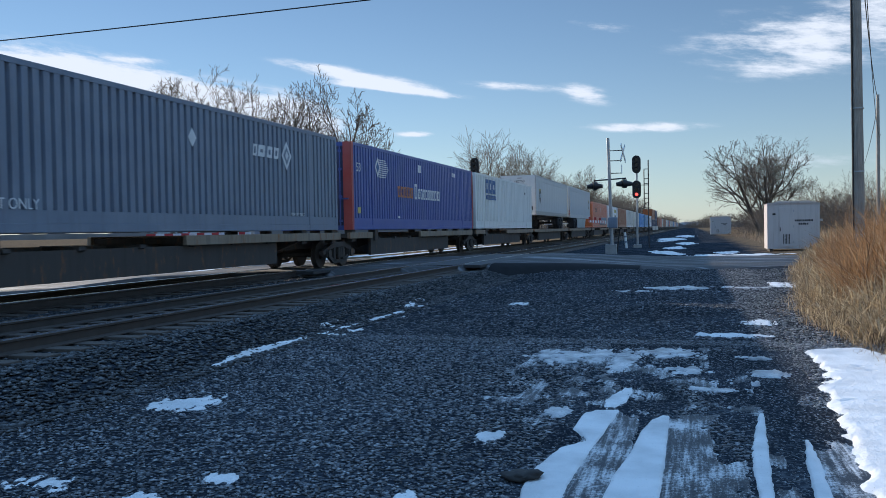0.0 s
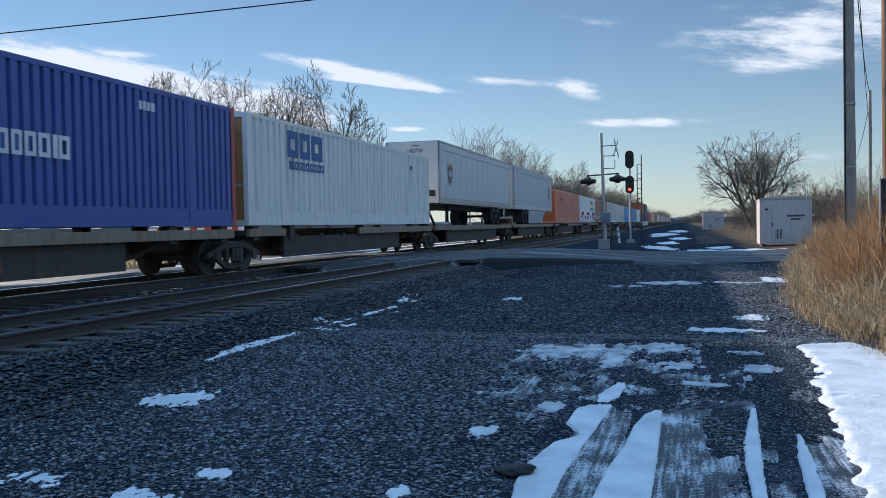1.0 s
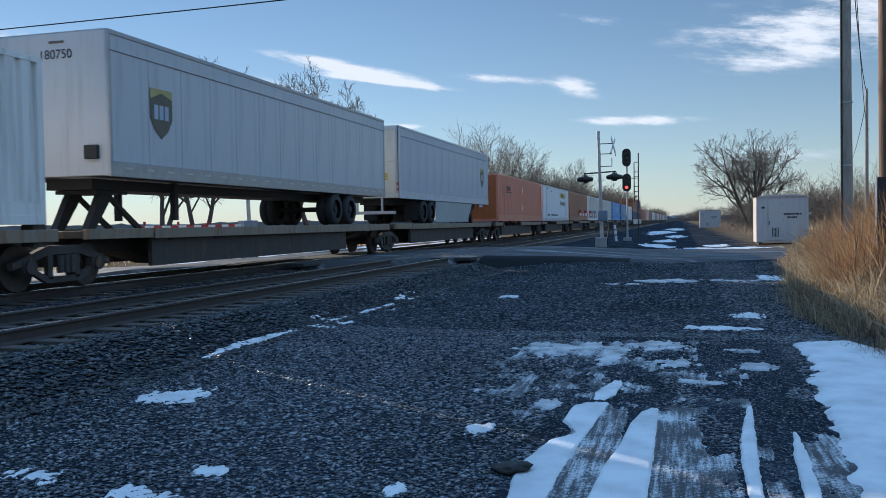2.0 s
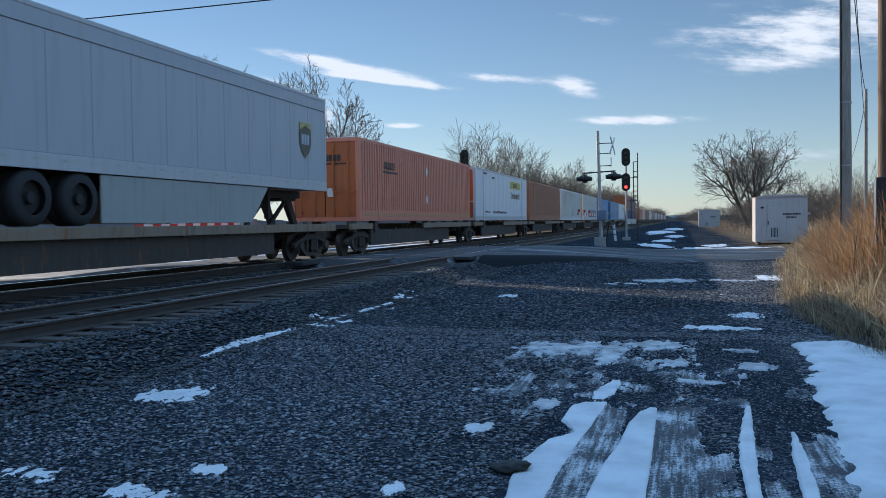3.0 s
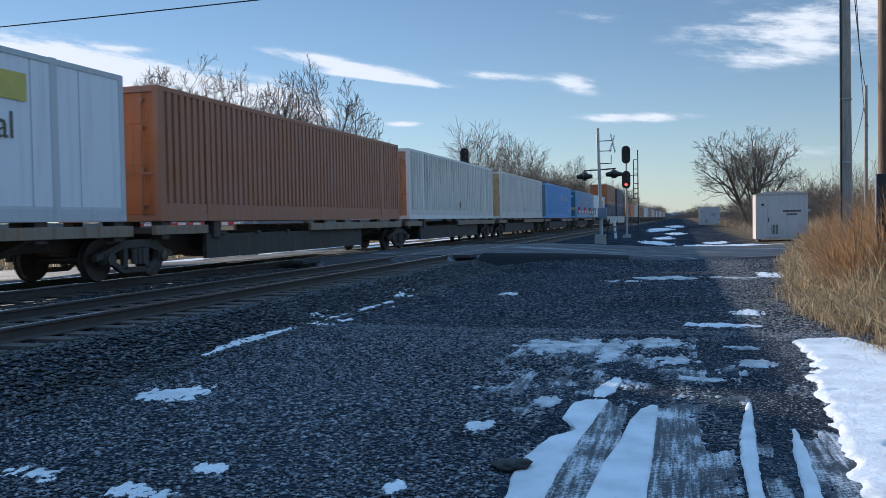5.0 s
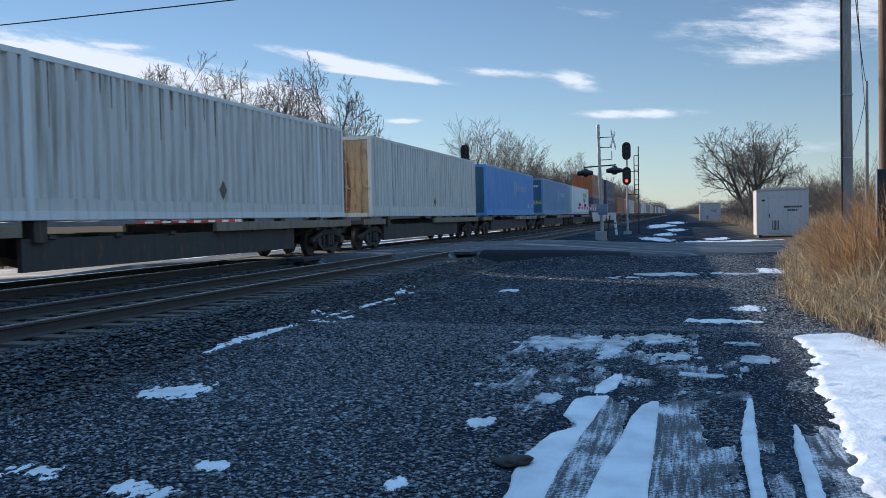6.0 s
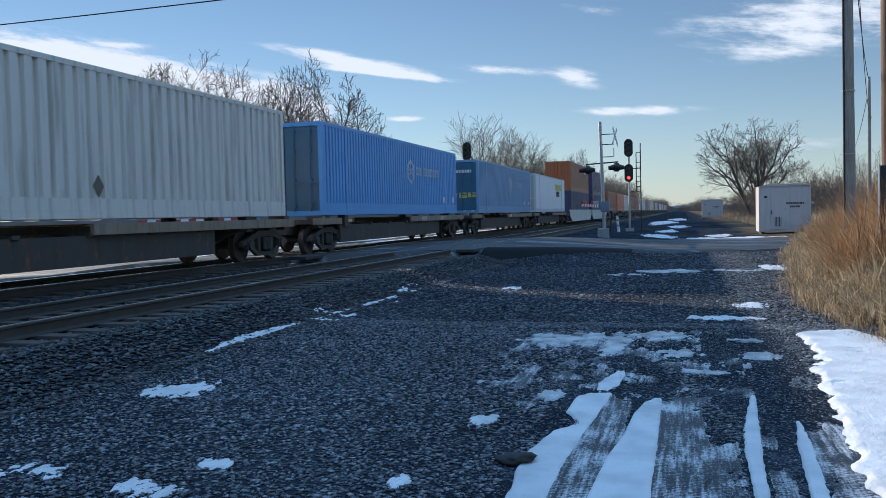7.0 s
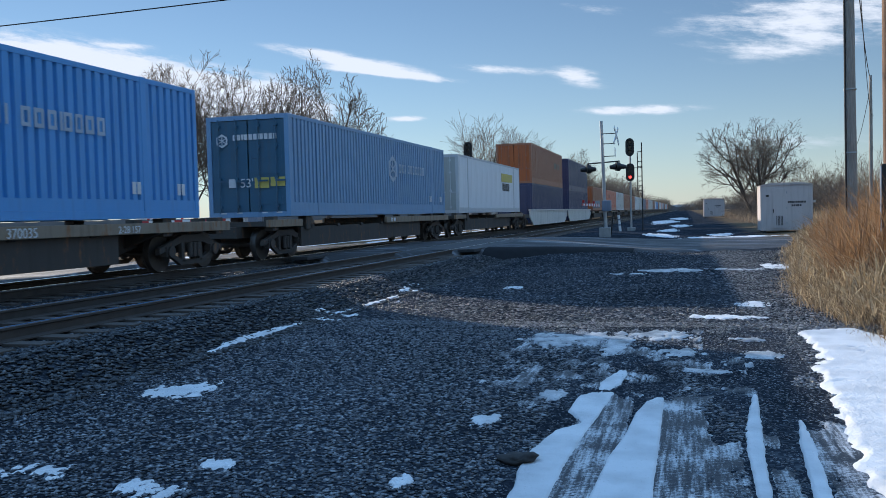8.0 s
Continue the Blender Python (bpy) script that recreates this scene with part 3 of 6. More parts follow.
P = {
    "slate_paint": paint("slate_blue_paint", (0.13, 0.17, 0.235), 0.4, amount=0.35, fade=0.2),
    "blue": paint("royal_blue_paint", (0.03, 0.075, 0.30), 0.36, amount=0.25, fade=0.08),
    "red": paint("red_post_paint", (0.42, 0.05, 0.04), 0.45, amount=0.4, fade=0.1),
    "white": paint("dirty_white_paint", (0.76, 0.735, 0.69), 0.5, (0.16, 0.13, 0.1), 0.55, 0.05),
    "white_rust": paint("rust_stained_white_paint", (0.58, 0.55, 0.5), 0.55, (0.12, 0.075, 0.04), 0.9, 0.05, 0.5),
    "cream_rust": paint("rust_stained_cream_door_paint", (0.5, 0.235, 0.07), 0.55, (0.08, 0.045, 0.02), 1.0, 0.05, 0.45),
    "pink": paint("sun_bleached_orange_paint", (0.66, 0.19, 0.11), 0.4, amount=0.3, fade=0.14),
    "orange": paint("orange_paint", (0.45, 0.105, 0.018), 0.42, amount=0.7, fade=0.05, rust=0.1),
    "brown": paint("burnt_orange_paint", (0.36, 0.12, 0.05), 0.45, amount=0.45, fade=0.15),
    "grey": paint("streaked_grey_paint", (0.66, 0.615, 0.55), 0.5, (0.1, 0.085, 0.07), 0.8, 0.05),
    "rob": paint("bright_blue_paint", (0.06, 0.29, 0.62), 0.4, amount=0.25, fade=0.1),
    "dull_blue": paint("dull_blue_paint", (0.13, 0.28, 0.46), 0.42, amount=0.3, fade=0.2),
    "teal": paint("teal_door_paint", (0.02, 0.10, 0.17), 0.4, amount=0.4, fade=0.05),
    "navy": paint("navy_paint", (0.02, 0.035, 0.10), 0.4, amount=0.3, fade=0.05),
    "alu": paint("dull_aluminium_sheet", (0.5, 0.51, 0.52), 0.4, (0.2, 0.17, 0.14), 0.4, 0.05),
    "panel": paint("white_panel_paint", (0.72, 0.73, 0.75), 0.42, (0.25, 0.22, 0.2), 0.3, 0.02),
    "trailer": paint("pale_grey_trailer_paint", (0.43, 0.455, 0.49), 0.42, (0.2, 0.18, 0.16), 0.3, 0.02),
    "rust_door": paint("rust_brown_door_paint", (0.46, 0.25, 0.13), 0.55, (0.05, 0.03, 0.02), 1.0, 0.1, 0.5),
    "tan_door": paint("stained_tan_door_paint", (0.5, 0.32, 0.16), 0.55, (0.12, 0.06, 0.025), 0.9, 0.05, 0.4),
    "stain": plain("rust_brown_stain", (0.26, 0.13, 0.055), 0.7, 0, 0.5, 4),
    "cream": paint("grimy_cream_paint", (0.58, 0.55, 0.47), 0.5, (0.14, 0.11, 0.08), 0.6, 0.02),
    "galv": plain("galvanised_steel", (0.42, 0.43, 0.44), 0.45, 0.7, 0.2, 5, 0.1),
    "dark": plain("black_underframe", (0.025, 0.024, 0.023), 0.7),
    "rubber": plain("tyre_rubber", (0.03, 0.03, 0.032), 0.8),
    "skirt": paint("grey_skirt_plastic", (0.36, 0.38, 0.36), 0.6, amount=0.4, fade=0.0),
    "hub": plain("pale_hub_paint", (0.55, 0.55, 0.53), 0.5),
    "mark": plain("white_decal", (0.72, 0.73, 0.74), 0.5, 0, 0.2, 3),
    "soot": plain("brown_soot", (0.11, 0.05, 0.02), 0.7, 0, 0.5, 4),
    "mark_faint": plain("faint_pale_decal", (0.42, 0.5, 0.6), 0.5, 0, 0.35, 1.5),
    "mark_black": plain("black_decal", (0.03, 0.03, 0.035), 0.5, 0, 0.2, 3),
    "mark_blue": plain("blue_decal", (0.03, 0.12, 0.3), 0.5, 0, 0.2, 3),
    "mark_gold": plain("faded_gold_decal", (0.5, 0.42, 0.16), 0.5, 0, 0.3, 3),
    "mark_brown": plain("faded_brown_decal", (0.13, 0.11, 0.08), 0.5, 0, 0.3, 3),
    "mark_orange": plain("orange_decal", (0.5, 0.16, 0.05), 0.5, 0, 0.2, 3),
    "mark_yellow": plain("yellow_decal", (0.62, 0.5, 0.12), 0.5, 0, 0.2, 3),
}
DECK = 1.69
SPEED = 23.3
TX = TRACKS[1]
MOVING = []
C = {}


def at(s):
    return pose(TX, s, DECK)


def side_text(text, size, mat, parent, y, z, x=1.3):
    return writing(text, size, mat, parent, Matrix.Translation((x, y, z)) @ Euler((radians(90), 0, radians(90))).to_matrix().to_4x4())


def end_text(text, size, mat, parent, x, z, y=-0.004):
    return writing(text, size, mat, parent, Matrix.Translation((x, y, z)) @ Euler((radians(90), 0, 0)).to_matrix().to_4x4())


def diamond(parent, mat, y, z, r, name="hazard_diamond", x=1.298):
    return part(name, prism(bmesh.new(), [(y - r * 0.75, z), (y, z - r), (y + r * 0.75, z), (y, z + r)], "x", x, x + 0.004), mat, parent)


def patch(parent, mat, y0, y1, z0, z1, name="decal", x=1.298, label=""):
    return part(name, bx(x, x + 0.004, y0, y1, z0, z1), mat, parent, label)


def end_patch(parent, mat, x0, x1, z0, z1, name="decal", y=-0.004):
    return part(name, bx(x0, x1, y - 0.004, y, z0, z1), mat, parent)


def load_train():
    c = C["slate_box"] = container("shipping_container", "slate blue ribbed steel container with pale markings", at(8.95), P["slate_paint"], P["slate_paint"], P["slate_paint"])
    diamond(c, P["mark"], 8.0, 2.1, 0.22)
    bars(c, P["mark"], 10.75, 1.92, (0.2, 0.36, 0.28, 0.26), 0.3, name="brand_mark", slant=0.05)
    diamond(c, P["mark"], 12.65, 2.05, 0.4)
    diamond(c, P["slate_paint"], 12.65, 2.05, 0.25, x=1.3025)
    diamond(c, P["mark"], 12.65, 2.05, 0.13, x=1.307)
    side_text("TOP LIFT ONLY", 0.26, P["mark"], c, 2.35, 0.4)
    side_text("TOP LIFT ONLY", 0.13, P["mark"], c, 13.3, 0.4)

    c = C["blue"] = container("shipping_container", "royal blue ribbed container with a red corner post", at(26.3), P["blue"], P["blue"], P["navy"])
    patch(c, P["red"], -0.002, 0.16, 0.0, 2.9, "red_post", 1.2975)
    part("red_post_end", bx(1.0, 1.2985, -0.006, -0.001, 0.0, 2.9), P["red"], c)
    patch(c, P["red"], 15.98, 16.152, 0.0, 2.9, "red_post", 1.2975)
    diamond(c, P["mark"], 2.45, 2.2, 0.36)
    diamond(c, P["mark_blue"], 2.45, 2.2, 0.2, x=1.3025)
    bm = bmesh.new()
    for k in range(9):
        box(bm, 1.298, 1.302, 2.55, 3.6 - abs(k - 4) * 0.08, 1.86 + k * 0.075, 1.895 + k * 0.075)
    part("speed_lines", bm, P["mark"], c)
    bars(c, P["mark_orange"], 4.6, 1.22, (0.3, 0.28, 0.26, 0.1, 0.22, 0.1, 0.26), 0.42, gap=0.25)
    bars(c, P["mark"], 6.65, 1.2, (0.34,), 0.62, gap=0.25)
    bars(c, P["mark"], 7.1, 1.22, (0.28, 0.28, 0.26, 0.28, 0.26, 0.24, 0.26, 0.28, 0.12, 0.28), 0.42, gap=0.25)
    patch(c, P["mark"], 7.15, 7.55, 2.3, 2.6)
    side_text("53", 0.42, P["mark"], c, 0.62, 1.95)
    bars(c, P["mark"], 12.3, 2.4, (0.1, 0.1, 0.1, 0.14), 0.18)
    patch(c, P["mark_yellow"], 0.5, 0.75, 0.55, 0.75)
    patch(c, P["mark"], 4.6, 4.8, 0.42, 0.5)

    c = C["white_box"] = container("shipping_container", "dirty white ribbed container with a blue mark and stained doors", at(43.1), P["white"], P["white"], P["cream_rust"], period=0.37, rod_mat=P["white_rust"])
    y = 2.3
    bars(c, P["mark_blue"], y, 1.92, (0.7, 0.7, 0.8), 0.75, gap=0.15)
    bars(c, P["mark_blue"], y + 0.1, 1.58, (0.1, 0.2, 0.2, 0.18, 0.2, 0.24, 0.24, 0.22, 0.2, 0.18), 0.24, gap=0.25)
    bars(c, P["mark_black"], 13.5, 2.2, (0.08, 0.08, 0.08), 0.16)
    end_text("95", 0.22, P["mark_black"], c, 0.75, 1.1)

    tmats = (P["alu"], P["galv"], P["dark"], P["rubber"], P["skirt"], P["hub"])
    t = C["tl1"] = trailer("semi_trailer", "dull aluminium road trailer with a stained rounded nose", pose(TX, 61.05, 2.62), tmats, True, False)
    end_text("180750", 0.26, P["mark_black"], t, 0.1, 2.35, -0.008)
    part("nose_decal", bx(-0.05, 0.3, -0.012, -0.004, 2.65, 2.7), P["mark_brown"], t)
    part("air_connections", bx(0.75, 1.05, -0.08, 0.0, 0.35, 0.62, 0.01), P["dark"], t)
    shield(t, 1.75, 1.45, 0.95)
    t = C["grey_trailer"] = trailer("semi_trailer", "pale grey road trailer with a side skirt and faded shield mark", pose(TX, 78.9, 2.62), (P["trailer"], P["alu"], P["dark"], P["rubber"], P["skirt"], P["hub"]), False, True)
    shield(t, 14.55, 1.5, 0.95)
    for k in range(6):
        part("door_panel", bx(-1.13, 1.13, -0.022, -0.003, 0.2 + k * 0.42, 0.2 + k * 0.42 + 0.405, 0.006), P["cream"], t, "cream roll-up door panel")
    part("door_header", bx(-1.2, 1.2, -0.03, -0.003, 2.725, 2.85, 0.006), P["alu"], t)
    part("door_sill", bx(-1.25, 1.25, -0.05, -0.003, 0.02, 0.18, 0.01), P["cream"], t)
    part("warning_sign", bx(0.35, 0.82, -0.028, -0.0235, 0.72, 1.02), P["mark_yellow"], t, "yellow warning sign")
    for k, w in enumerate((0.34, 0.4, 0.3, 0.36)):
        part("sign_bar", bx(0.4, 0.4 + w, -0.032, -0.029, 0.93 - k * 0.06, 0.955 - k * 0.06), P["mark_black"], t)
    part("bumper_bar", bx(-1.1, 1.1, -0.04, 0.06, -0.62, -0.5, 0.01), P["alu"], t, "steel underride bar")
    for x in (-0.55, 0.5):
        part("bumper_post", bx(x, x + 0.08, -0.02, 0.05, -0.5, 0.02), P["alu"], t)
    for x in (-1.2, 0.62):
        part("mud_flap", bx(x, x + 0.58, 2.55, 2.57, -0.85, -0.05), P["rubber"], t)
    for z in (0.28, 0.5):
        part("tail_lamp", bx(1.17, 1.25, -0.045, -0.003, z, z + 0.14, 0.01), P["red"], t)

    c = C["orange_box"] = container("shipping_container", "sun-bleached orange ribbed container with bright orange doors", at(97.85), P["pink"], P["pink"], P["orange"], rod_mat=P["orange"])
    bars(c, P["mark_black"], 2.6, 1.95, (0.24, 0.2, 0.2, 0.2, 0.2), 0.26, gap=0.2)
    bars(c, P["mark_black"], 2.5, 1.8, (1.7,), 0.07)
    bm = bmesh.new()
    x = -0.72
    for w in (0.12, 0.12, 0.13, 0.14, 0.11, 0.06, 0.13, 0.11, 0.13):
        box(bm, x, x + w, -0.006, -0.002, 2.1, 2.32)
        x += w * 1.3
    part("brand_mark", bm, P["mark_black"], c)
    end_patch(c, P["mark_black"], -0.75, 0.85, 1.98, 2.03, "brand_line")
    end_patch(c, P["mark"], 0.1, 0.32, 0.85, 1.15)
    diamond(c, P["mark"], 8.2, 2.12, 0.23)
    diamond(c, P["mark"], 8.2, 0.9, 0.23)
    bit = patch(c, P["mark_gold"], 0.0, 0.36, 0.2, 0.26, "reflector")
    bit.location = (0, 0.5, 0)
    for k in range(1, 20):
        share(bit, c, (0, 0.5 + k * 0.79, 0))

    c = C["reefer_box"] = container("refrigerated_container", "white flat-panelled refrigerated container with a yellow decal", at(115.28), P["panel"], P["alu"], P["orange"], ribs=False, panels=13, rod_mat=P["white"])
    patch(c, P["mark_yellow"], 9.9, 13.5, 2.05, 2.52, "yellow_decal")
    bars(c, P["mark_black"], 10.9, 2.15, (0.13, 0.17, 0.2, 0.2, 0.18, 0.16), 0.26, 1.3025, gap=0.3)
    side_text("Intermodal", 0.66, P["mark_brown"], c, 11.75, 1.4)
    side_text("TOP LIFT ONLY", 0.17, P["mark_black"], c, 3.05, 0.42)
    side_text("30 Pallets (48\"x40\") | Refrigerated Container", 0.22, P["mark_black"], c, 6.55, 0.42)
    bars(c, P["mark_black"], 4.3, 2.45, (0.05,) * 11, 0.1)
    bars(c, P["mark_black"], 1.95, 2.62, (0.06, 0.05, 0.07) * 4, 0.1)
    end_patch(c, P["mark_yellow"], 0.1, 0.9, 1.9, 2.4)

    c = C["brn"] = container("shipping_container", "burnt orange ribbed steel container", at(132.6), P["brown"], P["brown"], P["orange"], rod_mat=P["brown"])
    c = C["wht"] = container("shipping_container", "white ribbed container with dark streaks and rusty doors", at(150.1), P["grey"], P["white"], P["rust_door"], period=0.37, rod_mat=P["rust_door"])
    diamond(c, P["mark_brown"], 8.4, 0.68, 0.24)
    rr = random.Random(8)
    for k in range(12):
        y, h = 2.6 + k * 0.55 + rr.uniform(-0.2, 0.2), rr.uniform(0.15, 1.2)
        w = rr.uniform(0.03, 0.07)
        part("dirt_run", prism(bmesh.new(), [(y, 2.79), (y + w, 2.79), (y + w * 0.7, 2.79 - h), (y + w * 0.3, 2.79 - h)], "x", 1.291, 1.2945), P["mark_brown"], c)
    c = C["gry"] = container("shipping_container", "grey ribbed container with rust-stained doors", at(168.9), P["grey"], P["grey"], P["tan_door"], period=0.33, rod_mat=P["tan_door"])
    end_text("400803", 0.2, P["mark_black"], c, 0.0, 2.55)
    part("rust_stain", prism(bmesh.new(), [(-0.3, 0.2), (0.42, 0.2), (0.5, 1.0), (0.42, 1.9), (0.25, 2.5), (-0.05, 2.55), (-0.25, 1.9), (-0.36, 1.0)], "y", 0.012, 0.0165), P["stain"], c, "brown rust stain on the doors")
    part("soot_stain", prism(bmesh.new(), [(-0.05, 0.3), (0.2, 0.35), (0.28, 1.2), (0.2, 2.0), (0.1, 2.3), (0.02, 2.0), (-0.1, 1.1)], "y", 0.008, 0.014), P["soot"], c, "black soot stain on the doors")
    diamond(c, P["mark_brown"], 8.2, 0.62, 0.22, x=1.3)
    c = C["bright_box"] = container("shipping_container", "bright blue ribbed container with a pale mark", at(187.7), P["rob"], P["rob"], P["teal"], rod_mat=P["teal"])
    robinson(c)
    c = C["teal_box"] = container("shipping_container", "dull blue ribbed container with teal doors", at(208.6), P["dull_blue"], P["dull_blue"], P["teal"], rod_mat=P["teal"])
    robinson(c)
    end_text("53'", 0.36, P["mark"], c, -0.05, 0.85)
    end_patch(c, P["mark"], -0.62, -0.4, 0.85, 1.1)
    end_patch(c, P["mark_yellow"], 0.2, 0.65, 0.82, 1.12)
    end_patch(c, P["mark_yellow"], 0.7, 1.15, 0.86, 1.12)
    for x in (-0.9, -0.4, 0.4, 0.85):
        end_patch(c, P["mark"], x, x + 0.18, 0.1, 0.14)
    bm = bmesh.new()
    x = -0.45
    for w in (0.1, 0.1, 0.06, 0.11, 0.11, 0.11, 0.04, 0.1, 0.11, 0.1, 0.1):
        box(bm, x, x + w, -0.006, -0.002, 2.2, 2.36)
        x += w * 1.35
    part("brand_mark", bm, P["mark"], c)
    part("brand_ring", hexring(bmesh.new(), -0.8, 2.2, 0.2, "y", -0.006, -0.002), P["mark"], c)
    c = C["smooth_box"] = container("refrigerated_container", "white flat-panelled container with a small yellow decal", at(227.3), P["panel"], P["alu"], P["skirt"], ribs=False, panels=13)
    patch(c, P["mark_yellow"], 10.3, 13.7, 1.85, 2.35, "yellow_decal")
    bars(c, P["mark_black"], 10.6, 1.3, (0.3, 0.15, 0.3, 0.25, 0.3, 0.3), 0.45)
    # double-stacked wells
    for s, low, high in ((248.4, "slate_paint", "brown"), (269.0, "slate_paint", "navy")):
        a = container("shipping_container", "dark container set low in a well car", pose(TX, s, 0.86), P["navy"], P["navy"], P["navy"], group="stacked containers")
        b = container("shipping_container", "burnt orange container stacked on a dark one" if high == "brown" else "navy blue container stacked on a dark one", pose(TX, s, 3.78), P[high], P[high], P["orange"] if high == "brown" else P["navy"], group="stacked containers")
        if high == "brown":
            bm = bmesh.new()
            for k in range(4):
                box(bm, 1.298, 1.302, 11.0 + k * 0.8, 11.5 + k * 0.8, 1.5, 2.0)
            part("brand_mark", bm, P["mark_brown"], b)
        C["ds%d%s" % (s, "a")], C["ds%d%s" % (s, "b")] = a, b
    # the rest of the train, far down the line
    order = "brn orange_box wht brn brn white_box gry slate_box orange_box wht gry brn reefer_box bright_box brn wht white_box orange_box gry slate_box brn wht teal_box gry orange_box".split()
    s = 291.0
    for k, key in enumerate(order):
        C["far%d" % k] = copy_thing(C[key], at(s))
        s += 17.5 if k % 5 else 19.6
    # two more close behind the first, out of the camera's sight
    C["near0"] = copy_thing(C["wht"], at(-8.5))
    C["near1"] = copy_thing(C["slate_box"], at(-26.0))


def hexring(bm, a, z, r, axis, lo, hi):
    pts = [(a + r * math.sin(k * math.tau / 6), z + r * math.cos(k * math.tau / 6)) for k in range(6)]
    ins = [(a + 0.72 * (p - a), z + 0.72 * (q - z)) for p, q in pts]
    for k in range(6):
        j = (k + 1) % 6
        prism(bm, [pts[k], pts[j], ins[j], ins[k]], axis, lo, hi)
    for k in range(3):
        (p, q), (p2, q2) = ins[k], ins[k + 3]
        d = Vector((q2 - q, p - p2)).normalized() * r * 0.07
        prism(bm, [(p + d.x, q + d.y), (p2 + d.x, q2 + d.y), (p2 - d.x, q2 - d.y), (p - d.x, q - d.y)], axis, lo, hi)
    return bm


def robinson(c):
    part("brand_ring", hexring(bmesh.new(), 8.9, 1.72, 0.52, "x", 1.298, 1.302), P["mark_faint"], c)
    bars(c, P["mark_faint"], 9.65, 1.6, (0.22, 0.06, 0.22, 0.06), 0.34, gap=0.5)
    bars(c, P["mark_faint"], 10.75, 1.6, (0.22, 0.24, 0.22, 0.07, 0.22, 0.2, 0.24, 0.22), 0.34, gap=0.38)
    for y in (13.7, 15.3):
        bars(c, P["mark"], y, 0.5, (0.12, 0.12), 0.25)


def shield(t, y, z, h):
    """A shield-shaped faded mark on a flank."""
    w = h * 0.42
    out = [(y - w, z + h * 0.5), (y + w, z + h * 0.5), (y + w, z - h * 0.15), (y + w * 0.6, z - h * 0.42), (y, z - h * 0.6), (y - w * 0.6, z - h * 0.42), (y - w, z - h * 0.15)]
    part("shield_mark", prism(bmesh.new(), out, "x", 1.3, 1.304), P["mark_brown"], t, "faded brown shield")
    top = [(y - w, z + h * 0.5), (y + w, z + h * 0.5), (y + w, z + h * 0.3), (y, z + h * 0.42), (y - w, z + h * 0.26)]
    part("shield_top", prism(bmesh.new(), top, "x", 1.3045, 1.3075), P["mark_gold"], t)
    for k in range(3):
        a = y - w * 0.68 + k * w * 0.48
        part("shield_block", bx(1.3045, 1.3075, a, a + w * 0.36, z - h * 0.18, z + h * 0.14), P["mark_faint"], t)


load_train()
# platforms, split where the gaps between the loads are: start, end, loaded with, where trucks stand
cuts = [(-27.3, -9.0, "c"), (-9.0, 8.25, "c"), (8.25, 25.7, "c"), (25.7, 42.75, "c"), (42.75, 59.95, "c"), (59.95, 78.0, "t"), (78.0, 96.1, "t"),
        (96.7, 114.65, "c"), (114.65, 132.05, "c"), (132.05, 149.4, "c"), (149.4, 167.2, "c"), (167.9, 186.0, "c"), (186.7, 205.6, "c"), (206.9, 225.7, "c"), (226.3, 245.0, "c")]
ends = {96.1, 96.7, 167.2, 167.9, 186.0, 186.7, 205.6, 206.9, 225.7, 226.3, 245.0}
for y0, y1, kind in cuts:
    tr = []
    if y0 in ends:
        tr.append(y0 + 1.75)
    if y1 in ends:
        tr.append(y1 - 1.75)
    else:
        tr.append(y1)
    d = C["deck%.1f" % y0] = platform(y0 + 0.06, y1 - 0.06, tr, "grimy low flatcar unit with pale worn sills", "container" if kind == "c" else "trailer")
    if y0 == 186.7:
        side_text("370035", 0.24, P["mark"], d, 11.6, 1.4, 1.302)
        side_text("2-28 157", 0.2, P["mark"], d, 14.5, 1.41, 1.302)
    if y0 == 206.9:
        for yy in (10.2, 10.5):
            bars(d, P["mark"], yy, 1.42, (0.1, 0.06), 0.14, 1.301)
s = 290.3
for k in range(25):
    L = 17.5 if k % 5 else 19.6
    C["fardeck%d" % k] = copy_thing(C["deck114.7"], pose(TX, s, 0))
    s += L


def well_car(s):
    e = empty("well_car", pose(TX, s, 0), "grey well car with deep sagging sides", "railway well car", "well cars of the train")
    for x0, x1 in ((1.34, 1.42), (-1.42, -1.34)):
        part("side_plate", prism(bmesh.new(), [(-1.6, 1.25), (-0.3, 0.7), (16.4, 0.7), (17.8, 1.25), (17.8, 1.75), (-1.6, 1.75)], "x", x0, x1), P["grey"], e)
        part("top_chord", bx(x0 - 0.06, x1 + 0.06, -1.6, 17.8, 1.753, 1.86), P["grey"], e)
    part("well_floor", bx(-1.33, 1.33, -0.2, 16.3, 0.74, 0.855), car_dark, e)
    for y in (-2.2, 18.4):
        part("end_platform", bx(-1.3, 1.3, y - 1.1, y + 0.9, 1.25, 1.5), car_dark, e)
        truck(e, y)
    return e


for s in (248.4, 269.0):
    C["well%d" % s] = well_car(s)


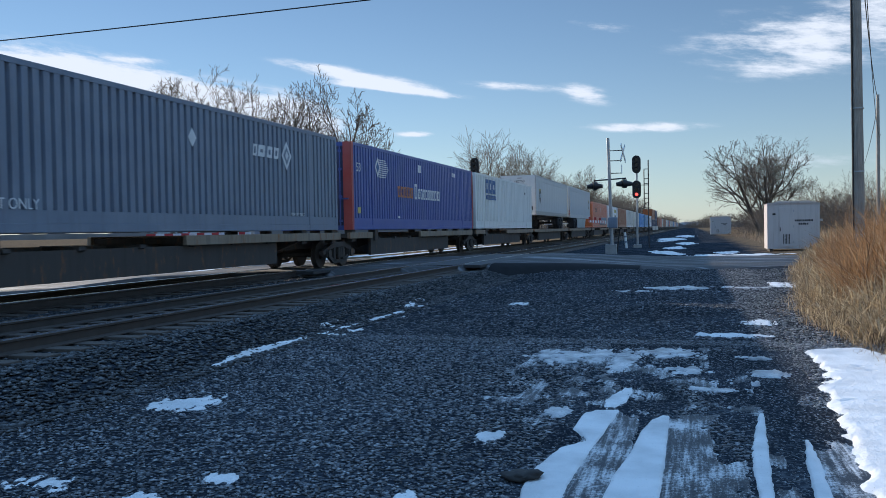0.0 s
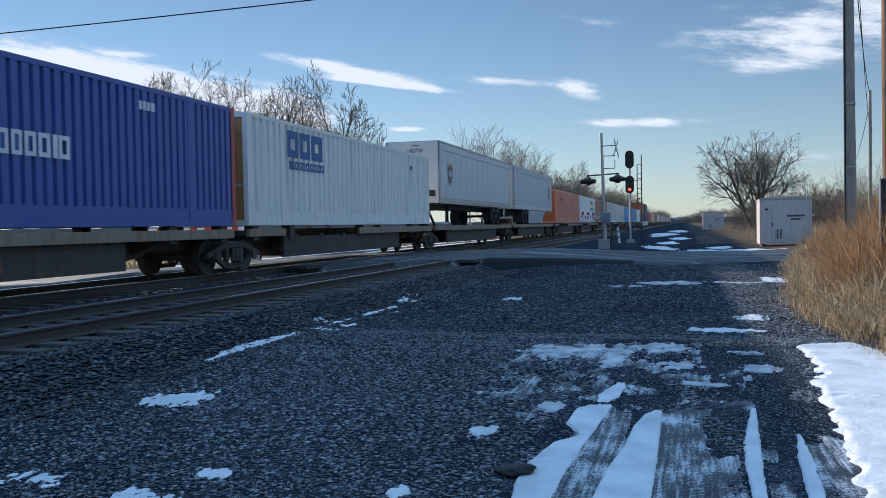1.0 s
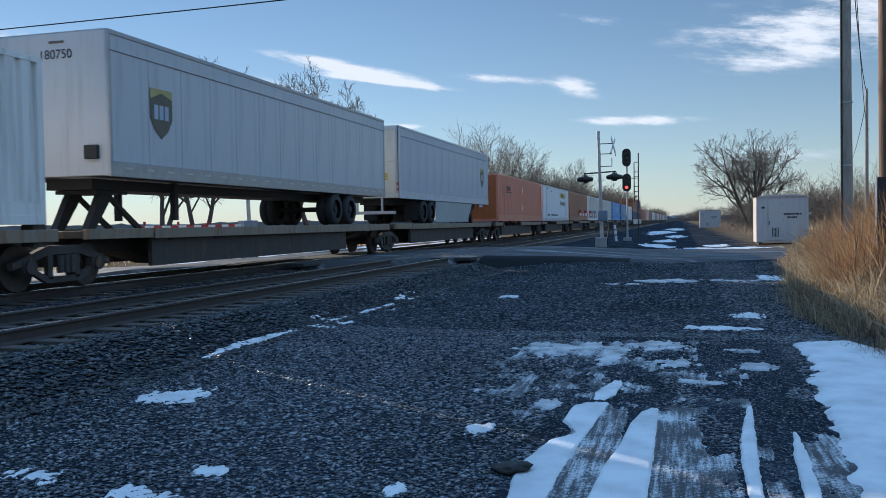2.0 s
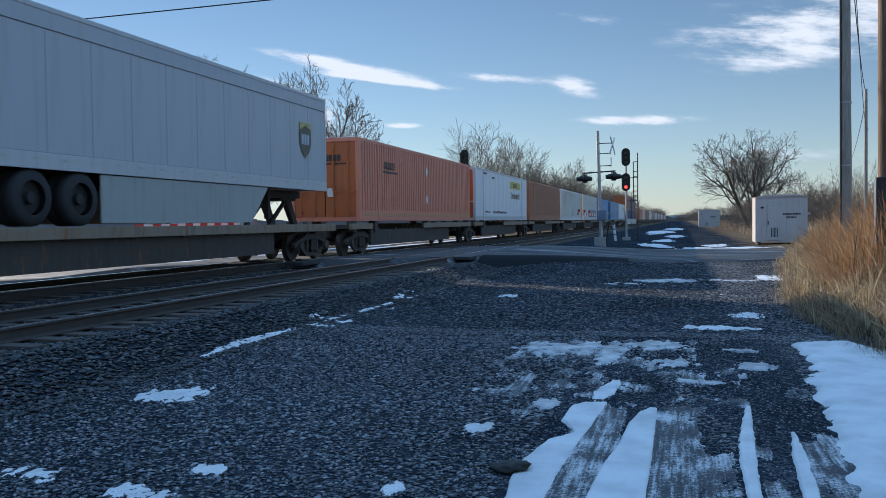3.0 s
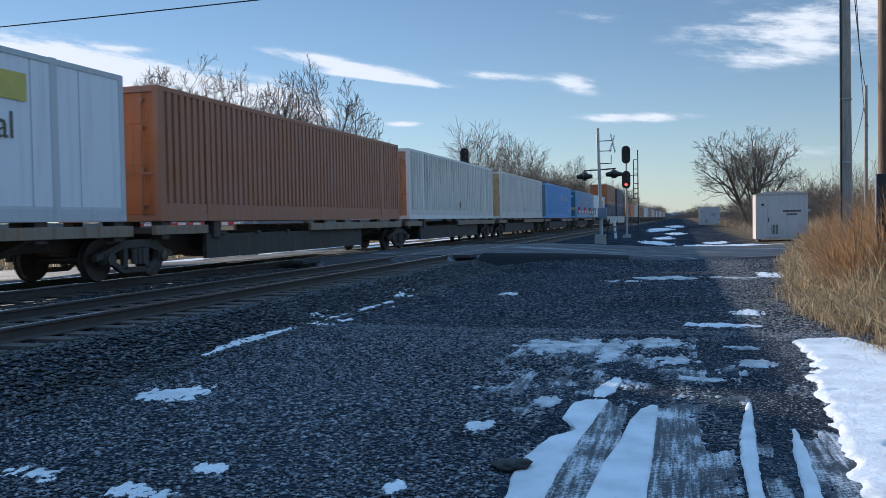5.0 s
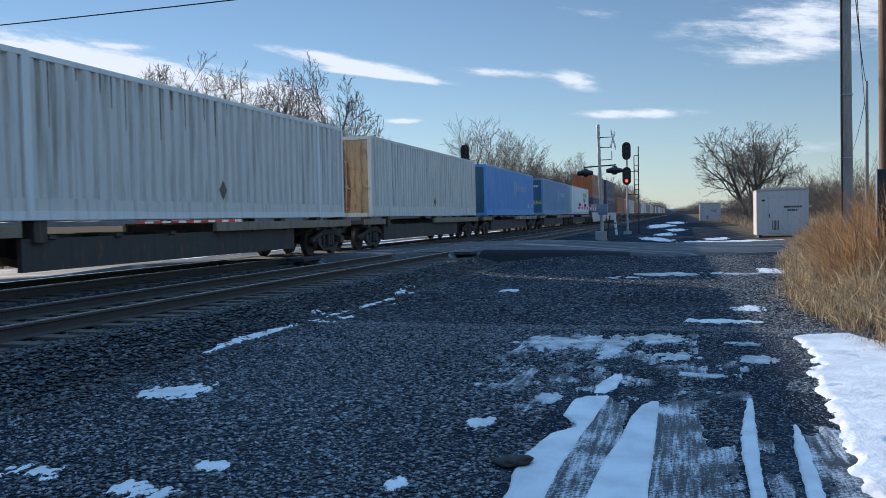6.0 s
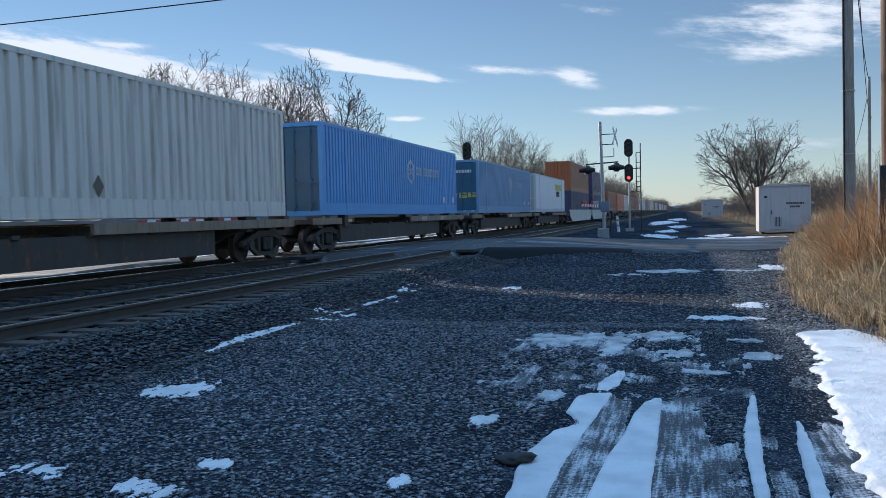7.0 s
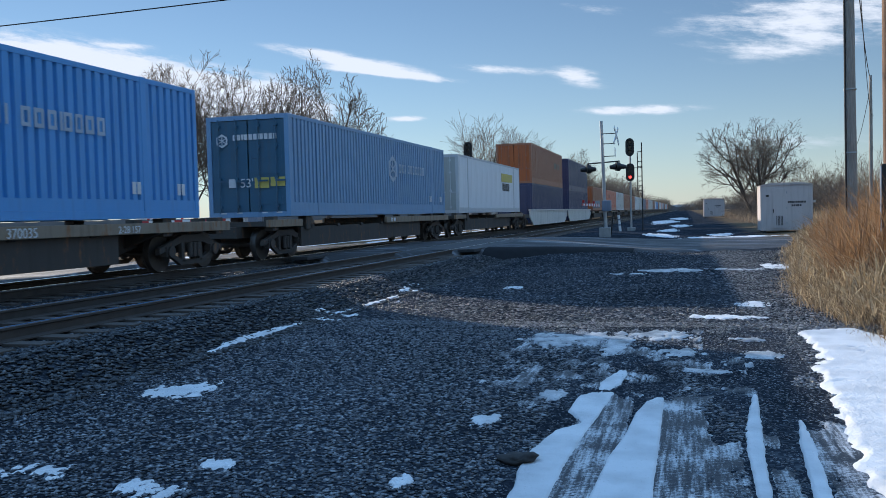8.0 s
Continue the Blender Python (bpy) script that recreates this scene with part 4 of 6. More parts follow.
# ---- snow ----
def snow_material():
    mat, nt, b = nodes("snow")
    v = coords(nt)
    a, c = tex(nt, "ShaderNodeTexNoise", 2.5, v, Detail=6), tex(nt, "ShaderNodeTexNoise", 70, v, Detail=4)
    col = ramp(nt, a.outputs["Fac"], [(0.3, (0.5, 0.505, 0.51)), (0.6, (0.68, 0.685, 0.69))])
    grit = ramp(nt, c.outputs["Fac"], [(0.66, (0, 0, 0)), (0.74, (0.7, 0.7, 0.7))])
    nt.links.new(mixc(nt, grit, col, (0.3, 0.28, 0.26)), b.inputs["Base Color"])
    b.inputs["Roughness"].default_value = 0.65
    crust = tex(nt, "ShaderNodeTexNoise", 14, v, Detail=6, Roughness=0.65)
    bump(nt, b, crust.outputs["Fac"], 0.7, 0.03)
    return mat


SNOW = snow_material()


def ice_material():
    """Thin grey ice and slush, part melted, with dark grit showing through."""
    mat, nt, b = nodes("slushy_ice")
    v = coords(nt)
    a, c = tex(nt, "ShaderNodeTexNoise", 3.0, v, Detail=7, Roughness=0.65), tex(nt, "ShaderNodeTexNoise", 45, v, Detail=5, Roughness=0.7)
    col = ramp(nt, a.outputs["Fac"], [(0.36, (0.12, 0.13, 0.14)), (0.5, (0.36, 0.38, 0.4)), (0.66, (0.6, 0.61, 0.62))])
    grit = ramp(nt, c.outputs["Fac"], [(0.55, (0, 0, 0)), (0.66, (0.8, 0.8, 0.8))])
    nt.links.new(mixc(nt, grit, col, (0.05, 0.055, 0.06)), b.inputs["Base Color"])
    b.inputs["Roughness"].default_value = 0.35
    bump(nt, b, c.outputs["Fac"], 0.3, 0.01)
    return mat


def pressed_material():
    """Snow pressed into the gravel by tyres: streaks along the lane, toothed across, dark stone in between."""
    mat, nt, b = nodes("tyre_pressed_snow")
    along = tex(nt, "ShaderNodeTexNoise", 1.0, coords(nt, (26, 1.6, 1)), Detail=6, Roughness=0.65)
    speck = tex(nt, "ShaderNodeTexNoise", 1.0, coords(nt, (55, 26, 1)), Detail=4, Roughness=0.7)
    broad = tex(nt, "ShaderNodeTexNoise", 2.2, coords(nt), Detail=4)
    teeth = nt.nodes.new("ShaderNodeTexWave")
    teeth.bands_direction = "Y"
    teeth.inputs["Scale"].default_value, teeth.inputs["Distortion"].default_value, teeth.inputs["Detail"].default_value = 11.0, 9.0, 4.0
    nt.links.new(coords(nt), teeth.inputs["Vector"])
    total = mixc(nt, 0.42, along.outputs["Fac"], speck.outputs["Fac"])
    total = mixc(nt, 0.07, total, teeth.outputs["Color"])
    total = mixc(nt, 0.3, total, broad.outputs["Fac"])
    fac = ramp(nt, total, [(0.48, (0, 0, 0)), (0.58, (1, 1, 1))])
    nt.links.new(mixc(nt, fac, (0.028, 0.033, 0.04), (0.55, 0.56, 0.57)), b.inputs["Base Color"])
    nt.links.new(ramp(nt, total, [(0.46, (0.5,) * 3), (0.57, (0.7,) * 3)]), b.inputs["Roughness"])
    b.inputs["Specular IOR Level"].default_value = 0.2
    bump(nt, b, total, 0.8, 0.02)
    return mat


ICE, PRESSED_SNOW = ice_material(), pressed_material()


def snow_sheet(x0, x1, y0, y1, cell, mask, thick, label="patch of old snow lying on gravel", mat=None):
    """Snow lies where mask > 0; towards its edge it thins out and dips under the stones."""
    xs, ys = np.arange(x0, x1 + cell, cell), np.arange(y0, y1 + cell * 1.6, cell * 1.6)
    X, Y = np.meshgrid(xs, ys)
    M = mask(X, Y)
    Z = ground_z(X, Y) + np.clip(M * 0.09, -0.02, thick) + 0.004 + 0.004 * (fnoise(X * 9, Y * 9, 3, 3) - 0.5)
    nx, ny = len(xs), len(ys)
    on = M > -0.12
    keep = (on[:-1, :-1] | on[1:, :-1] | on[:-1, 1:] | on[1:, 1:]).ravel()
    i = (np.arange(ny - 1)[:, None] * nx + np.arange(nx - 1)).ravel()[keep]
    F = np.stack([i, i + 1, i + nx + 1, i + nx], -1)
    used, inv = np.unique(F, return_inverse=True)
    V = np.stack([X, Y, Z], -1).reshape(-1, 3)[used]
    ob = link_mesh("snow_patch", V.tolist(), inv.reshape(-1, 4).tolist(), mat or SNOW, smooth=True)
    return tagged(ob, label, "snow", "snow patches on the gravel", "stuff")


def blob(cx, cy, rx, ry, rag=0.9, freq=6.0, seed=1):
    def mask(X, Y):
        u, v = (X - cx) / rx, (Y - cy) / ry
        big, fine = fnoise(X * freq, Y * freq * 0.6, seed, 3) - 0.5, fnoise(X * freq * 4.5, Y * freq * 2.4, seed + 7, 4) - 0.5
        return 0.42 - (u * u + v * v) * 0.6 + rag * (big * 1.5 + fine * 2.0)
    return mask


def strip(ys, los, his, rag=0.35, freq=9.0, seed=2, fray=1.0):
    """A strip along the lane: its two sides go through los and his at the distances ys."""
    def mask(X, Y):
        lo, hi = np.interp(Y, ys, los), np.interp(Y, ys, his)
        d = np.minimum(X - lo, hi - X) / 0.05
        d = np.minimum(d, np.minimum(Y - ys[0], ys[-1] - Y) / 0.3)
        rough = (fnoise(X * freq * 3.5, Y * freq * 1.4, seed + 9, 4) - 0.5) * fray
        return np.clip(d, -1, 1.2) + rag * (fnoise(X * freq, Y * freq * 0.45, seed, 4) - 0.5) * 2 + rough - 0.1
    return mask


# centre x, centre y, half width, half length, raggedness
PATCHES = [
    (-4.62, 7.12, 0.34, 0.4, 0.7), (-4.1, 4.62, 0.26, 0.17, 0.8), (-3.1, 4.42, 0.27, 0.17, 0.7), (-2.98, 4.98, 0.13, 0.11, 0.9),
    (-1.52, 6.5, 0.12, 0.22, 0.6), (-1.68, 4.86, 0.07, 0.13, 0.6), (-3.6, 18.2, 0.22, 0.3, 1.2), (-1.6, 10.64, 0.36, 0.6, 1.0),
    (-1.12, 10.9, 0.17, 0.7, 0.5), (-0.82, 10.5, 0.17, 0.9, 0.6), (-0.32, 11.25, 0.36, 0.42, 0.8), (-0.13, 9.98, 0.26, 0.32, 0.7), (-1.14, 7.44, 0.18, 0.2, 0.9),
    (0.16, 8.79, 0.2, 0.14, 0.9), (0.55, 13.1, 0.62, 0.3, 0.7), (1.05, 15.0, 0.3, 0.4, 0.8),
    (0.7, 10.97, 0.19, 0.16, 0.8), (0.77, 9.82, 0.22, 0.24, 0.8), (0.6, 9.2, 0.05, 0.2, 0.7), (2.3, 24.4, 0.42, 1.1, 0.8), (1.3, 23.4, 0.5, 0.5, 1.2), (-0.35, 23.2, 0.8, 0.5, 1.5), (-1.5, 22.0, 0.5, 0.3, 1.6),
    (-1.4, 51.6, 0.85, 2.6, 1.0), (0.75, 48.6, 0.9, 1.2, 0.9), (3.0, 48.4, 1.9, 1.0, 0.6), (-2.6, 112.0, 1.5, 12.0, 1.2), (-1.0, 146.0, 1.2, 12.0, 1.2),
    (-1.2, 66.0, 0.7, 4.0, 1.2), (2.0, 53.5, 0.7, 1.6, 1.1), (-0.5, 84.0, 0.7, 5.0, 1.2),
]
for k, (cx, cy, rx, ry, rag) in enumerate(PATCHES):
    cell = 0.016 if cy < 9 else 0.022 if cy < 20 else 0.05 if cy < 60 else 0.14
    g = 1.55
    snow_sheet(cx - rx * g, cx + rx * g, cy - ry * g, cy + ry * g, cell, blob(cx, cy, rx, ry, rag, min(6.0, 1.4 / rx), 20 + k), 0.012 if cy < 40 else 0.05, *(("patch of thin grey ice on gravel", ICE) if 7.3 < cy < 12 or 20 < cy < 24 and cx < 2 else ()))
snow_sheet(-5.85, -5.2, 8.9, 11.9, 0.018, strip([9.0, 10.0, 11.7], [-5.47, -5.6, -5.52], [-5.42, -5.44, -5.45], 1.0, 6.0, 61, 1.6), 0.02, "thin line of snow along the ballast toe")
snow_sheet(-5.75, -5.1, 12.0, 18.5, 0.025, strip([12.0, 15.0, 18.2], [-5.5, -5.45, -5.4], [-5.42, -5.38, -5.34], 2.6, 5.0, 62, 2.0), 0.02, "broken line of snow along the ballast toe")
TYRE = "strip of snow between wheel tracks"
snow_sheet(-1.25, -0.5, 2.6, 7.9, 0.013, strip([2.8, 4.86, 5.2, 5.64, 5.86, 6.19, 6.42, 6.5, 6.83, 7.37, 7.62], [-1.05, -0.99, -1.03, -1.04, -1.0, -0.95, -0.8, -0.8, -0.93, -0.92, -0.77], [-0.78, -0.75, -0.75, -0.74, -0.73, -0.71, -0.69, -0.68, -0.66, -0.63, -0.63], 0.22, 7.0, 63, 0.35), 0.016, TYRE)
snow_sheet(-0.68, -0.1, 2.6, 7.7, 0.013, strip([2.8, 4.97, 5.55, 6.14, 6.84, 7.22, 7.5], [-0.62, -0.54, -0.52, -0.45, -0.41, -0.35, -0.24], [-0.17, -0.19, -0.19, -0.19, -0.19, -0.19, -0.2], 0.08, 5.0, 64, 0.2), 0.018, TYRE)
snow_sheet(0.2, 0.7, 2.6, 8.0, 0.012, strip([2.8, 5.18, 5.89, 6.49, 7.24, 7.75], [0.28, 0.36, 0.36, 0.39, 0.47, 0.53], [0.36, 0.45, 0.48, 0.51, 0.55, 0.57], 0.15, 8.0, 65, 0.4), 0.012, TYRE)
snow_sheet(0.5, 0.95, 2.6, 7.1, 0.012, strip([2.8, 5.24, 6.25, 6.9], [0.52, 0.66, 0.72, 0.79], [0.66, 0.77, 0.82, 0.82], 0.15, 8.0, 66, 0.4), 0.012, TYRE)
snow_sheet(-0.85, -0.5, 7.6, 8.9, 0.014, strip([7.7, 8.0, 8.4, 8.8], [-0.78, -0.8, -0.72, -0.66], [-0.68, -0.6, -0.56, -0.58], 0.5, 6.0, 67, 0.5), 0.012, TYRE)


def lane_snow(x0, x1, y0, y1, seed, cover):
    """A thin ragged layer that fades at its sides and ends."""
    def mask(X, Y):
        fade = np.minimum(np.minimum(X - x0, x1 - X) / 0.07, np.minimum(Y - y0, y1 - Y) / 0.8)
        return np.clip(fade, -1.5, 0.6) + (fnoise(X * 6, Y * 2.4, seed, 5) - 0.5) * 2.4 + (fnoise(X * 30, Y * 14, seed + 4, 3) - 0.5) * 0.9 + cover
    return mask


PRESSED = "thin tyre-pressed snow with a tread pattern"
for x0, x1, y0, y1, seed, cover in ((-0.22, 0.14, 2.6, 7.5, 71, 0.05), (0.1, 0.36, 2.6, 6.4, 77, -0.55), (-0.8, -0.46, 2.6, 7.5, 72, 0.4), (0.44, 0.62, 2.6, 6.8, 75, -0.5), (0.76, 1.06, 2.6, 6.8, 73, 0.0), (-1.3, 0.6, 7.3, 10.2, 74, -0.9), (-2.1, -0.9, 6.2, 10.6, 76, -1.0), (-2.0, 0.2, 9.4, 12.0, 78, -0.75)):
    snow_sheet(x0 - 0.02, x1 + 0.02, y0, y1, 0.014 if y0 < 6 else 0.02, lane_snow(x0, x1, y0, y1, seed, cover), 0.006, PRESSED, PRESSED_SNOW)


def field(X, Y):
    edge = np.interp(Y, [2, 5.3, 6.3, 7.4, 8.6, 9.9, 11.6, 12.1, 12.5], [0.9, 1.0, 1.08, 1.11, 1.18, 1.3, 1.36, 2.2, 6.0])
    bare = np.clip((fnoise(X * 2.2, Y * 3.0, 82, 4) - 0.68) * 6, 0, 1.5)
    return np.clip((X - edge) / 0.16, -1, 1.3) + (fnoise(X * 5, Y * 3.2, 81, 5) - 0.5) * 1.5 - bare * 1.4 - np.clip((X - 3.8) / 0.3, 0, 3) - np.clip((Y - 11.9 + 3.2 * np.clip(X - 1.95, 0, 9)) / 0.3, 0, 3) - np.clip((1.6 - Y) / 0.4, 0, 3)


snow_sheet(0.8, 4.6, 0.6, 12.6, 0.026, field, 0.03, "broad sunlit bank of crusted snow on the verge")


def west_strip(X, Y):
    band = np.maximum(0.5 - np.abs((X + 18.9) / 0.55), 0.5 - np.abs((X + 21.6) / 0.7))
    return band + (fnoise(X * 0.8, Y * 0.35, 91, 4) - 0.5) * 1.6


snow_sheet(-22.8, -17.6, 8, 90, 0.1, west_strip, 0.06, "sunlit strip of snow beyond the tracks")


# ---- loose stones ----
def stones(name, label, n, x0, x1, y0, y1, lo, hi, mat, seed, lift=0.3, near=1.0, skip=None, zadd=0.0):
    r = np.random.default_rng(seed)
    X = r.uniform(x0, x1, n)
    u = r.uniform(0, 1, n)
    Y = y0 + (y1 - y0) * u**near
    if skip is not None:
        ok = ~skip(X, Y)
        X, Y = X[ok], Y[ok]
    n = len(X)
    base = np.array([(1, 0, 0), (0, 1, 0), (-1, 0, 0), (0, -1, 0), (0, 0, 1), (0, 0, -1)], float)
    S = np.exp(r.uniform(np.log(lo), np.log(hi), n)) / 2
    V = base[None] * r.uniform(0.6, 1.25, (n, 6, 1)) + r.uniform(-0.35, 0.35, (n, 6, 3))
    V *= S[:, None, None] * np.stack([r.uniform(0.8, 1.3, n), r.uniform(0.8, 1.3, n), r.uniform(0.16, 0.5, n)], -1)[:, None]
    a = r.uniform(0, math.tau, n)
    c, s = np.cos(a)[:, None], np.sin(a)[:, None]
    VX, VY = V[..., 0] * c - V[..., 1] * s, V[..., 0] * s + V[..., 1] * c
    Z = ground_z(X, Y) + zadd
    V = np.stack([VX + X[:, None], VY + Y[:, None], V[..., 2] + (Z + S * lift)[:, None]], -1).reshape(-1, 3)
    tri = np.array([(0, 1, 4), (1, 2, 4), (2, 3, 4), (3, 0, 4), (1, 0, 5), (2, 1, 5), (3, 2, 5), (0, 3, 5)])
    F = (tri[None] + 6 * np.arange(n)[:, None, None]).reshape(-1, 3)
    me = bpy.data.meshes.new(name)
    me.vertices.add(len(V))
    me.vertices.foreach_set("co", V.ravel())
    me.loops.add(F.size)
    me.loops.foreach_set("vertex_index", F.ravel().astype(np.int32))
    me.polygons.add(len(F))
    me.polygons.foreach_set("loop_start", np.arange(0, F.size, 3, dtype=np.int32))
    me.update(calc_edges=True)
    me.materials.append(mat)
    return tagged(new(name, me), label, "gravel", "", "stuff")


STONE = stone_mat("crushed_stone", (0.022, 0.028, 0.037), (0.082, 0.1, 0.125), (0.46, 0.49, 0.52), 0.28)
WET = stone_mat("wet_crushed_stone", (0.015, 0.019, 0.026), (0.055, 0.068, 0.086), (0.36, 0.38, 0.41), 0.42, spec=0.35)
BALLAST = stone_mat("ballast_stone", (0.02, 0.022, 0.025), (0.056, 0.062, 0.069), (0.2, 0.21, 0.22), 0.55, spec=0.35)


def in_tracks(X, Y):
    """Driven wheel lanes are packed smooth, with far fewer loose stones; snow covers them."""
    lane = (X > -1.1) & (X < 1.15) & (Y < 12)
    return lane & (fnoise(X * 3, Y * 1.2, 31, 3) < 0.62) | (X > np.interp(Y, [3, 12], [1.15, 1.75])) & (Y < 12)


stones("loose_gravel", "dark wet crushed stone strewn over the lot", 70000, -5.5, 2.6, 3.4, 12.5, 0.02, 0.056, STONE, 1, 0.2, 1.25, in_tracks)
stones("far_gravel", "dark wet crushed stone strewn over the lot", 30000, -5.6, 2.0, 12.0, 34.0, 0.03, 0.07, WET, 2, 0.15, 1.4)
stones("shoulder_ballast", "coarse grey ballast on the bank beside the track", 17000, -6.75, -5.25, 3.4, 34.0, 0.05, 0.095, BALLAST, 3, 0.35, 1.5)
stones("track_ballast", "coarse ballast between the sleepers", 15000, -14.3, -6.6, 5.0, 30.0, 0.05, 0.085, BALLAST, 4, 0.1, 1.3)
stones("packed_grit", "fine grit packed into the wheel lanes", 22000, -1.3, 1.4, 3.4, 12.5, 0.012, 0.028, STONE, 6, 0.1, 1.2)
stones("verge_gravel", "sunlit gravel at the edge of the weeds", 11000, 0.8, 3.6, 11.6, 33.0, 0.025, 0.06, STONE, 5, 0.3, 1.2)

def debris(x, y):
    """A flat dark lump of ice and dirt beside the snow."""
    bm = bmesh.new()
    bmesh.ops.create_icosphere(bm, subdivisions=3, radius=1)
    for v in bm.verts:
        k = 1 + 0.35 * (noise.noise(v.co * 1.7) + 0.5 * noise.noise(v.co * 4.1))
        v.co = Vector((v.co.x * 0.14 * k, v.co.y * 0.1 * k, max(-0.02, v.co.z * 0.035 * k + 0.02 * (v.co.x > 0.3))))
    ob = tagged(part("debris_lump", bm, plain("dirty_ice", (0.016, 0.013, 0.011), 0.75), smooth=True), "flat dark lump of dirt and ice on gravel", "debris")
    ob.matrix_basis = pose(x, y, float(ground_z(x, y)) + 0.02, 0, 0, -12)


debris(-1.06, 5.4)

# ---- crossing road ----
def asphalt():
    mat, nt, b = nodes("worn_asphalt")
    v = coords(nt)
    fine, big = tex(nt, "ShaderNodeTexNoise", 120, v, Detail=3), tex(nt, "ShaderNodeTexNoise", 0.7, v, Detail=6)
    salt = tex(nt, "ShaderNodeTexNoise", 1.0, coords(nt, (0.12, 1.6, 1)), Detail=5, Roughness=0.6)
    col = ramp(nt, big.outputs["Fac"], [(0.3, (0.05, 0.05, 0.052)), (0.7, (0.095, 0.095, 0.098))])
    col = mixc(nt, fine.outputs["Fac"], col, (0.045, 0.045, 0.047))
    col = mixc(nt, ramp(nt, salt.outputs["Fac"], [(0.54, (0, 0, 0)), (0.7, (0.6, 0.6, 0.6))]), col, (0.4, 0.41, 0.43))
    nt.links.new(col, b.inputs["Base Color"])
    nt.links.new(ramp(nt, big.outputs["Fac"], [(0.35, (0.5,) * 3), (0.65, (0.85,) * 3)]), b.inputs["Roughness"])
    b.inputs["Specular IOR Level"].default_value = 0.12
    bump(nt, b, fine.outputs["Fac"], 0.4, 0.008)
    return mat


def road():
    prof_x = [-400, -40, -22, -16, -14.5, -6.2, -4.5, -1.0, 3.0, 12.0, 60, 400]
    prof_z = [0.1, 0.12, 0.14, 0.3, RAIL - 0.012, RAIL - 0.012, 0.4, 0.14, 0.06, 0.12, 0.15, 0.15]
    xs = np.unique(np.r_[np.array(prof_x, float), np.linspace(-20, 8, 57)])
    ys = [35.0, 35.6, 38, 41, 44, 46.4, 47.0]
    bm = bmesh.new()
    rows = []
    for y in ys:
        drop = 0.035 if y in (ys[0], ys[-1]) else 0.0
        rows.append([bm.verts.new((x, y + float(skew(max(x, -60))) + 0.25 * math.sin(x * 0.7 + y) * (drop > 0), np.interp(x, prof_x, prof_z) - drop)) for x in xs])
    for e in (0, -1):
        rows.insert(0 if e == 0 else len(rows), [bm.verts.new((v.co.x, v.co.y + (-0.6 if e == 0 else 0.6), -0.12)) for v in rows[e]])
    for a, b in zip(rows, rows[1:]):
        for k in range(len(xs) - 1):
            bm.faces.new((a[k], a[k + 1], b[k + 1], b[k]))
    return tagged(part("road", bm, asphalt(), smooth=True), "worn asphalt road with pale salt streaks, humped at the crossing", "road", kind="structure")


def apron():
    """The asphalt road edge ramping down beside the tracks, its shade painted black."""
    bm = bmesh.new()
    rows = []
    for y, k in ((35.6, 1.0), (35.0, 0.97), (34.6, 0.7), (34.2, 0.25), (33.9, -0.1)):
        rows.append([bm.verts.new((x, y + float(skew(x)) + 0.2 * math.sin(x * 1.3), k * float(np.interp(x, [-6.3, -4.5, -1.0, 0.0], [RAIL - 0.015, 0.4, 0.145, 0.1])) + 0.014)) for x in np.linspace(-6.3, -1.8, 16)])
    for a, b in zip(rows, rows[1:]):
        for k in range(15):
            bm.faces.new((a[k], a[k + 1], b[k + 1], b[k]))
    tagged(part("road_apron", bm, plain("shade_black_asphalt", (0.014, 0.015, 0.017), 0.85, 0, 0.3, 3, 0.4, 0.1), smooth=True), "asphalt edge of the crossing, its shaded slope coloured black", "road", kind="structure")


road()
apron()
for tx in TRACKS:
    for x in (tx - 1.25, tx, tx + 1.25):
        w = 0.28 if x != tx else 0.62
        tagged(part("crossing_panel", bx(x - w, x + w, 35.3 + float(skew(tx)), 46.8 + float(skew(tx)), RAIL - 0.1, RAIL - 0.004, 0.01), plain("rubber_panel", (0.035, 0.035, 0.037), 0.7)), "black rubber crossing panel between the rails", "crossing panel", "crossing panels", "structure")

# ---- signals ----
galv = P["galv"]
black = plain("black_signal_paint", (0.012, 0.012, 0.013), 0.45)
concrete = plain("weathered_concrete", (0.34, 0.33, 0.31), 0.85, 0, 0.3, 3, 0.4)
white_paint = plain("white_sign_paint", (0.75, 0.75, 0.74), 0.5, 0, 0.15, 3)
red_paint = plain("red_sign_paint", (0.5, 0.03, 0.03), 0.5, 0, 0.15, 3)


def glow(name, color, strength):
    mat, nt, b = nodes(name)
    b.inputs["Base Color"].default_value = (*color, 1)
    b.inputs["Emission Color"].default_value = (*color, 1)
    b.inputs["Emission Strength"].default_value = strength
    b.inputs["Roughness"].default_value = 0.2
    return mat


red_lit = glow("lit_red_lens", (1.0, 0.06, 0.05), 3.0)
lens_dark = plain("unlit_lens", (0.03, 0.02, 0.02), 0.15)


def capsule(bm, x, y, z, w, h, d, n=10):
    """An upright plate with round ends."""
    r = w / 2
    pts = [(x + r * math.cos(a), z + (h / 2 - r) + r * math.sin(a)) for a in np.linspace(0, math.pi, n)]
    pts += [(x + r * math.cos(a), z - (h / 2 - r) + r * math.sin(a)) for a in np.linspace(math.pi, math.tau, n)]
    return prism(bm, pts, "y", y, y + d)


